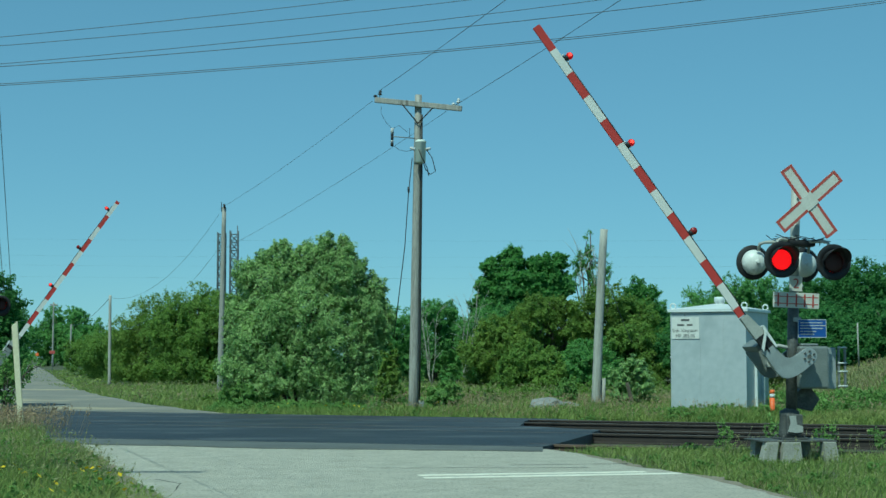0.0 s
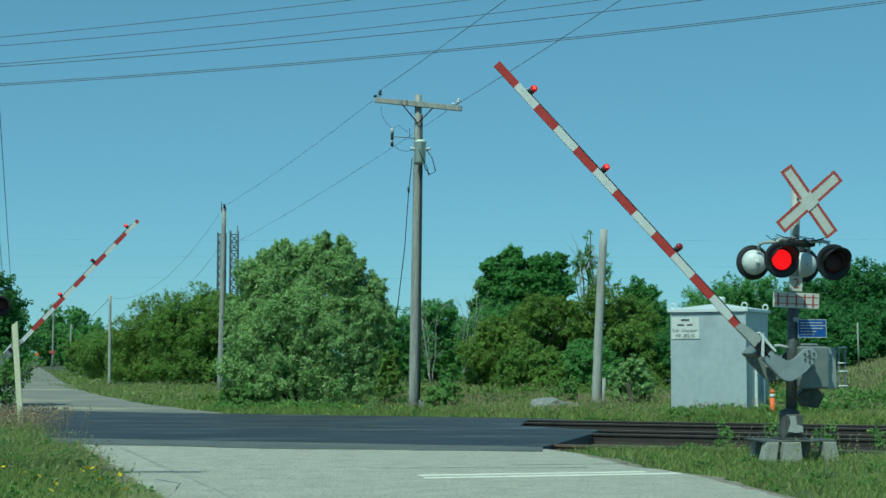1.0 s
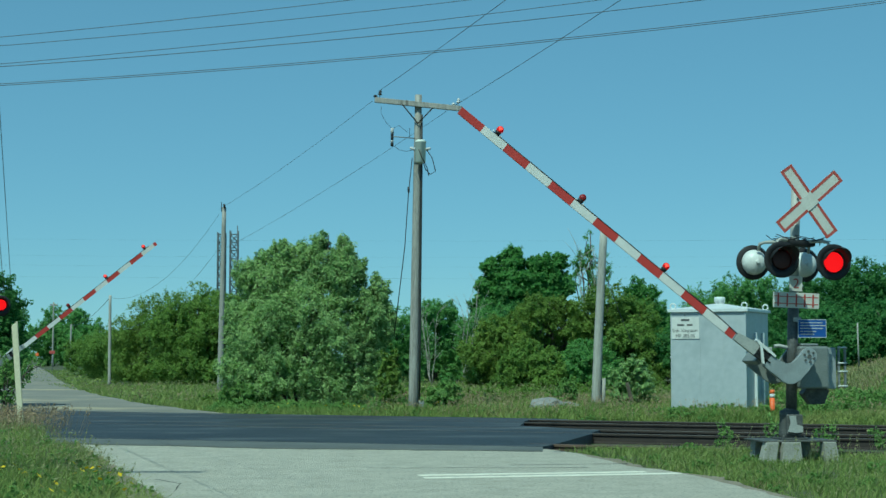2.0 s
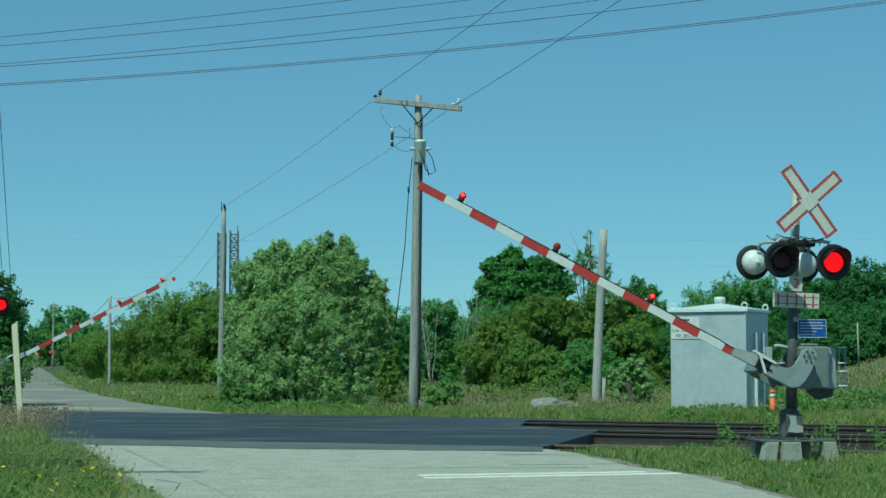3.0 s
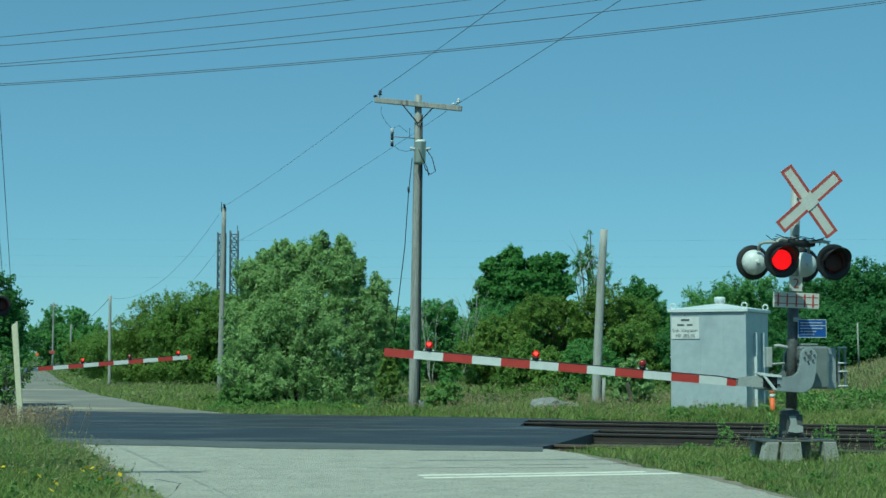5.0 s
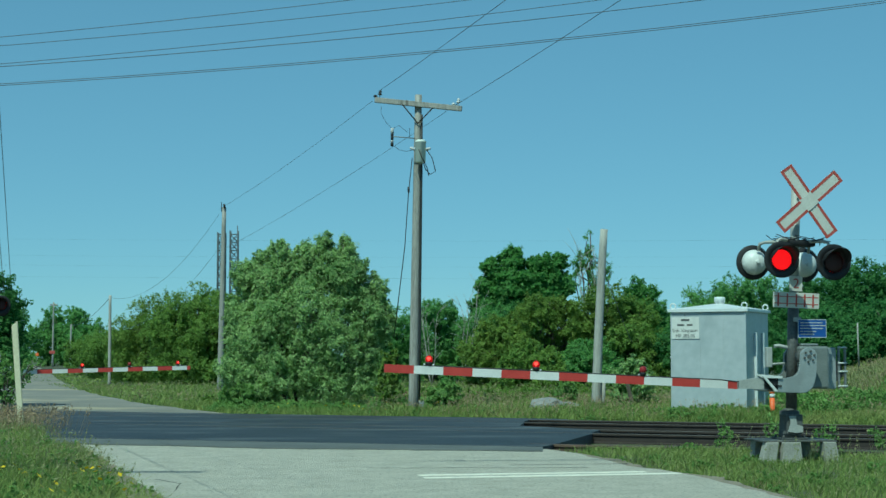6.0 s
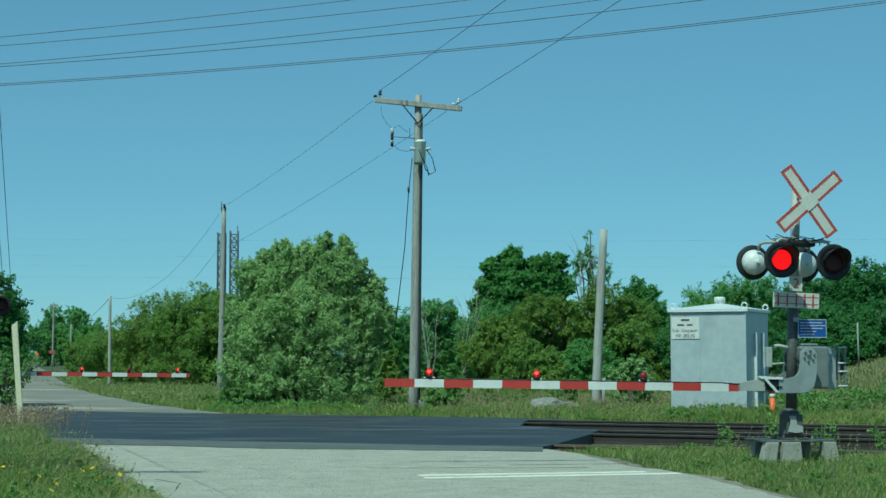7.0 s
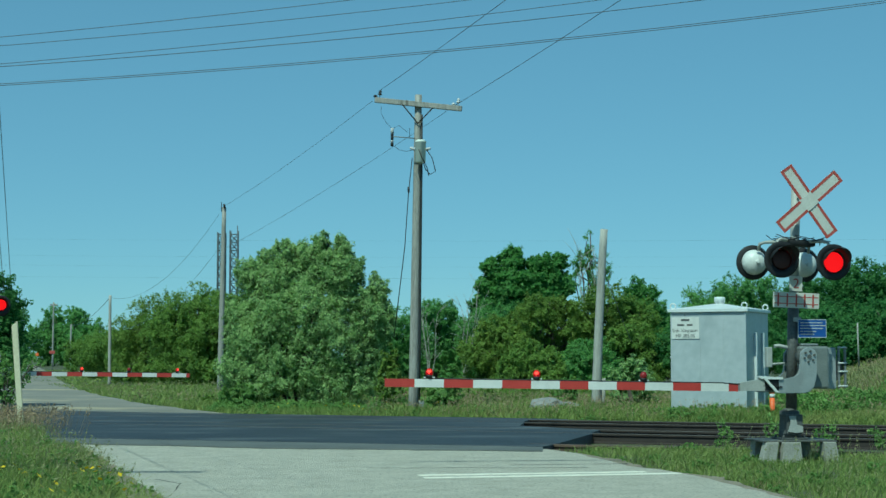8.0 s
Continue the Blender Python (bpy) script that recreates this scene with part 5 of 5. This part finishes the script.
def seed_heads(label, xy, height, size, mat, seed, verge=False):
    """Loose seed heads on thin stems: each a stem and five small spikelets round its tip."""
    g = np.random.default_rng(seed)
    x, y = xy[:, 0], xy[:, 1]
    xy = xy[x < -6.5 - 0.31 * (y - 26.7) + 0.55 * g.normal(size=len(x))] if verge else xy[~inside_roads(x, y)]
    n = len(xy)
    p = np.column_stack((xy, ground_z(xy[:, 0], xy[:, 1]) - 0.02))
    h = height * g.uniform(0.55, 1.25, (n, 1))
    tip = p + np.column_stack((g.normal(size=n) * 0.22 + 0.16, g.normal(size=n) * 0.2, np.ones(n))) * h
    w = np.array([0.004, 0.002, 0])
    v = [np.stack((p - w, p + w, tip), 1)]
    for k in range(5):
        a = tip - (tip - p) * 0.05 * k + g.normal(size=(n, 3)) * size * 0.35
        d = g.normal(size=(n, 3)) * size * 0.5 + np.array([0.3, 0, 0.6]) * size
        e = g.normal(size=(n, 3)) * size * 0.3
        v.append(np.stack((a - e, a + e, a + d), 1))
    v = np.concatenate(v).reshape(-1, 3)
    tagged(new("seeding_grass", mesh_np("seeding_grass", v, np.arange(len(v)).reshape(-1, 3), M[mat])), label, "grass", kind="stuff")


blades("grass", "green verge grass with dry stems beside the road", patch(-11.5, -2.6, 14.5, 36, 120000, 1), 0.19, 0.011, M["grass"], 0.6, seed=1)
seed_heads("brown seeding grass on the verge", patch(-11.0, -3.4, 15, 31.5, 2600, 2, 0.9), 0.36, 0.026, "tall", 2)
seed_heads("reddish brown seeding grass at the corner of the crossing", patch(-12.6, -5.6, 28.5, 38.0, 4200, 12, 0.8), 0.46, 0.034, "brown", 12, True)
blades("grass", "green verge grass round the signal base", patch(1.6, 11.0, 15.5, 29.0, 75000, 3), 0.12, 0.012, M["grass"], 0.6, seed=3)
blades("dry_grass", "thin dry grass on the gravel at the road edge", patch(1.9, 4.6, 15.5, 24.5, 7000, 17, 0.8), 0.09, 0.010, M["tall"], 0.7, seed=17)
seed_heads("thin seeding grass round the signal base", patch(4.2, 11.0, 16.5, 27, 1200, 4, 0.9), 0.36, 0.024, "tall", 4)
blades("grass", "thick green grass beyond the tracks", patch(-9, 16, 35.0, 48, 95000, 5), 0.24, 0.022, M["grass"], 0.55, seed=5)
blades("grass", "green grass along the far side of the tracks", patch(-1, 18, 33, 41, 20000, 15), 0.26, 0.02, M["grass"], 0.6, seed=15)
seed_heads("pinkish brown seeding grass beyond the tracks", patch(-2, 16, 36.5, 50, 4200, 6, 0.9), 0.38, 0.027, "brown", 6)
blades("dry_grass", "tan dry grass on the bank", patch(12.5, 24, 47, 62, 16000, 16), 0.24, 0.05, M["tall"], 0.6, seed=16, simple=True)
blades("grass", "rough green meadow grass in the field", patch(-20, 32, 47, 82, 80000, 7), 0.19, 0.06, M["grass"], 0.7, seed=7, simple=True)
seed_heads("dry seeding grass in the field", patch(-18, 32, 50, 80, 3500, 8, 0.9), 0.28, 0.055, "tall", 8)
blades("grass", "distant green roadside grass", patch(-55, 2, 80, 180, 50000, 9), 0.13, 0.14, M["grass"], 0.6, seed=9, simple=True)


def undergrowth(label, spots, size, leaf, n, mat, seed):
    """Low broad-leaved growth: spots of (x, y)."""
    g = random.Random(seed)
    cl = []
    for x, y in spots:
        if inside_roads(np.array([x]), np.array([y]))[0]:
            continue
        r = size * g.uniform(0.6, 1.4)
        cl.append((x, y, float(ground_z(x, y)) + r * 0.45, r, r * 0.8, r * 0.6))
    ob = new("undergrowth", leaves_mesh("undergrowth", cl, n, 14, leaf, M[mat], size * 0.5, 0, seed))
    tagged(ob, label, "weeds", kind="stuff")


def scatter(x0, x1, y0, y1, n, seed):
    g = random.Random(seed)
    return [(g.uniform(x0, x1), g.uniform(y0, y1)) for _ in range(n)]


undergrowth("low green weeds along the far side of the tracks", scatter(-5, 15, 36, 44, 260, 1), 0.17, (0.10, 0.022), 2300, "weed", 301)
undergrowth("lush green weeds at the foot of the bank", scatter(8.6, 14.5, 37.5, 46, 130, 2), 0.36, (0.13, 0.04), 3000, "weed", 302)
undergrowth("weeds among the verge grass", scatter(-9, -2.8, 15, 29, 190, 3), 0.15, (0.06, 0.02), 3000, "weed", 303)
undergrowth("small weeds beside the signal base", scatter(2.2, 9, 17, 25.5, 110, 4), 0.11, (0.05, 0.018), 1400, "weed", 304)
undergrowth("scrubby weeds in the field", scatter(-8, 14, 47, 72, 220, 5), 0.3, (0.12, 0.06), 2000, "bush", 305)
undergrowth("tall weeds at the foot of the willow", scatter(-6.4, -0.6, 42.0, 44.4, 70, 6), 0.26, (0.15, 0.022), 1500, "weed", 306)
undergrowth("green weeds round the shed and the pole stub", scatter(5.0, 9.5, 37, 40, 60, 7), 0.22, (0.12, 0.026), 1200, "weed", 307)


def flowers(xy, height, size, seed):
    g = np.random.default_rng(seed)
    n = len(xy)
    p = np.column_stack((xy, ground_z(xy[:, 0], xy[:, 1]) + height * g.uniform(0.6, 1.2, n)))
    a = g.uniform(0, math.tau, n)
    d1 = np.column_stack((np.cos(a), np.sin(a), g.uniform(-0.4, 0.4, n))) * size
    d2 = np.column_stack((-np.sin(a), np.cos(a), g.uniform(0.2, 0.9, n))) * size
    v = np.stack((p - d1, p - d2, p + d1, p + d2), 1).reshape(-1, 3)
    tagged(new("wildflowers", mesh_np("wildflowers", v, np.arange(4 * n).reshape(-1, 4), M["petals"])), "small yellow wildflowers among the grass", "wildflowers", kind="stuff")


flowers(patch(-7.5, -3.2, 14.8, 17.6, 90, 31, 0.9), 0.28, 0.028, 1)
flowers(patch(-4.5, 0.0, 40.6, 43.2, 34, 32, 0.9), 0.30, 0.026, 2)


# ---- what moves ----
def motions():
    angles = [(0.0, 52.9), (0.5, 49.3), (1.0, 45.5), (1.5, 42.1), (2.0, 37.5), (2.5, 32.2), (3.0, 26.2), (3.5, 19.8), (4.0, 13.7), (4.5, 7.9), (4.7, 5.5), (4.95, 4.1), (5.4, 3.6), (5.8, 3.0), (6.0, 1.85), (6.2, 1.0), (6.4, 0.1), (6.6, 0.0), (8.0, 0.0)]
    late = ((0.0, 3.3), (0.75, 3.0), (1.5, 2.7), (3.5, 2.3), (4.5, 1.9), (5.8, 0.6), (6.3, 0.0), (8.0, 0.0))  # the far arm lags a little
    walk(NEAR["arm"], [(t, NEAR["hub"] @ pose(0, 0, 0, 0, a - 0.5, 0)) for t, a in angles])
    walk(FAR["arm"], [(t, FAR["hub"] @ pose(0, 0, 0, 0, a - 2.2 + float(np.interp(t, *zip(*late))), 0)) for t, a in angles])
    flips = [k / FPS for k in (11, 28, 46, 64, 81, 98, 116, 134, 152, 170, 188, 206, 224)]

    arm_flips = (0.35, 0.87, 1.55, 2.12, 2.7, 3.25, 3.85, 4.45, 5.05, 5.65, 6.25, 6.82, 7.41, 7.94)

    def flash(lens, first_on, flips=flips):
        """Turns the lens's lit side out and in at each flip."""
        home = lens.matrix_basis.copy()
        on = first_on
        rows = [(0.0, home @ pose(0, 0, 0, 0, 0, 0 if on else 176))]
        for f in flips:
            a, b = (0, 176) if on else (176, 0)
            rows += [(f - 1 / 30, home @ pose(0, 0, 0, 0, 0, a)), (f, home @ pose(0, 0, 0, 0, 0, 88)), (f + 1 / 30, home @ pose(0, 0, 0, 0, 0, b))]
            on = not on
        rows.append((8.0, rows[-1][1]))
        walk(lens, rows)

    # front left, front right, back left, back right
    for lens, on in zip(NEAR["lenses"], (True, False, True, False)):
        flash(lens, on)
    for lens, on in zip(FAR["lenses"], (True, False, False, True)):
        flash(lens, on)
    flash(NEAR["lamps"][1], True, arm_flips)
    flash(NEAR["lamps"][2], False, arm_flips)
    flash(FAR["lamps"][1], False, arm_flips)
    flash(FAR["lamps"][2], True, arm_flips)
    # boughs of the willow rock in the wind
    for k, ob in enumerate(BOUGHS):
        rows = []
        for i in range(17):
            t = 0.5 * i
            a = 0.9 * math.sin(1.9 * t + 1.3 * k) + 0.4 * math.sin(4.1 * t + 2.1 * k)
            rows.append((t, pose(0, 0, 0, 0.3 * math.sin(2.3 * t + k), a * (0.9 if k < 4 else 0.35), 0)))
        walk(ob, rows)


motions()
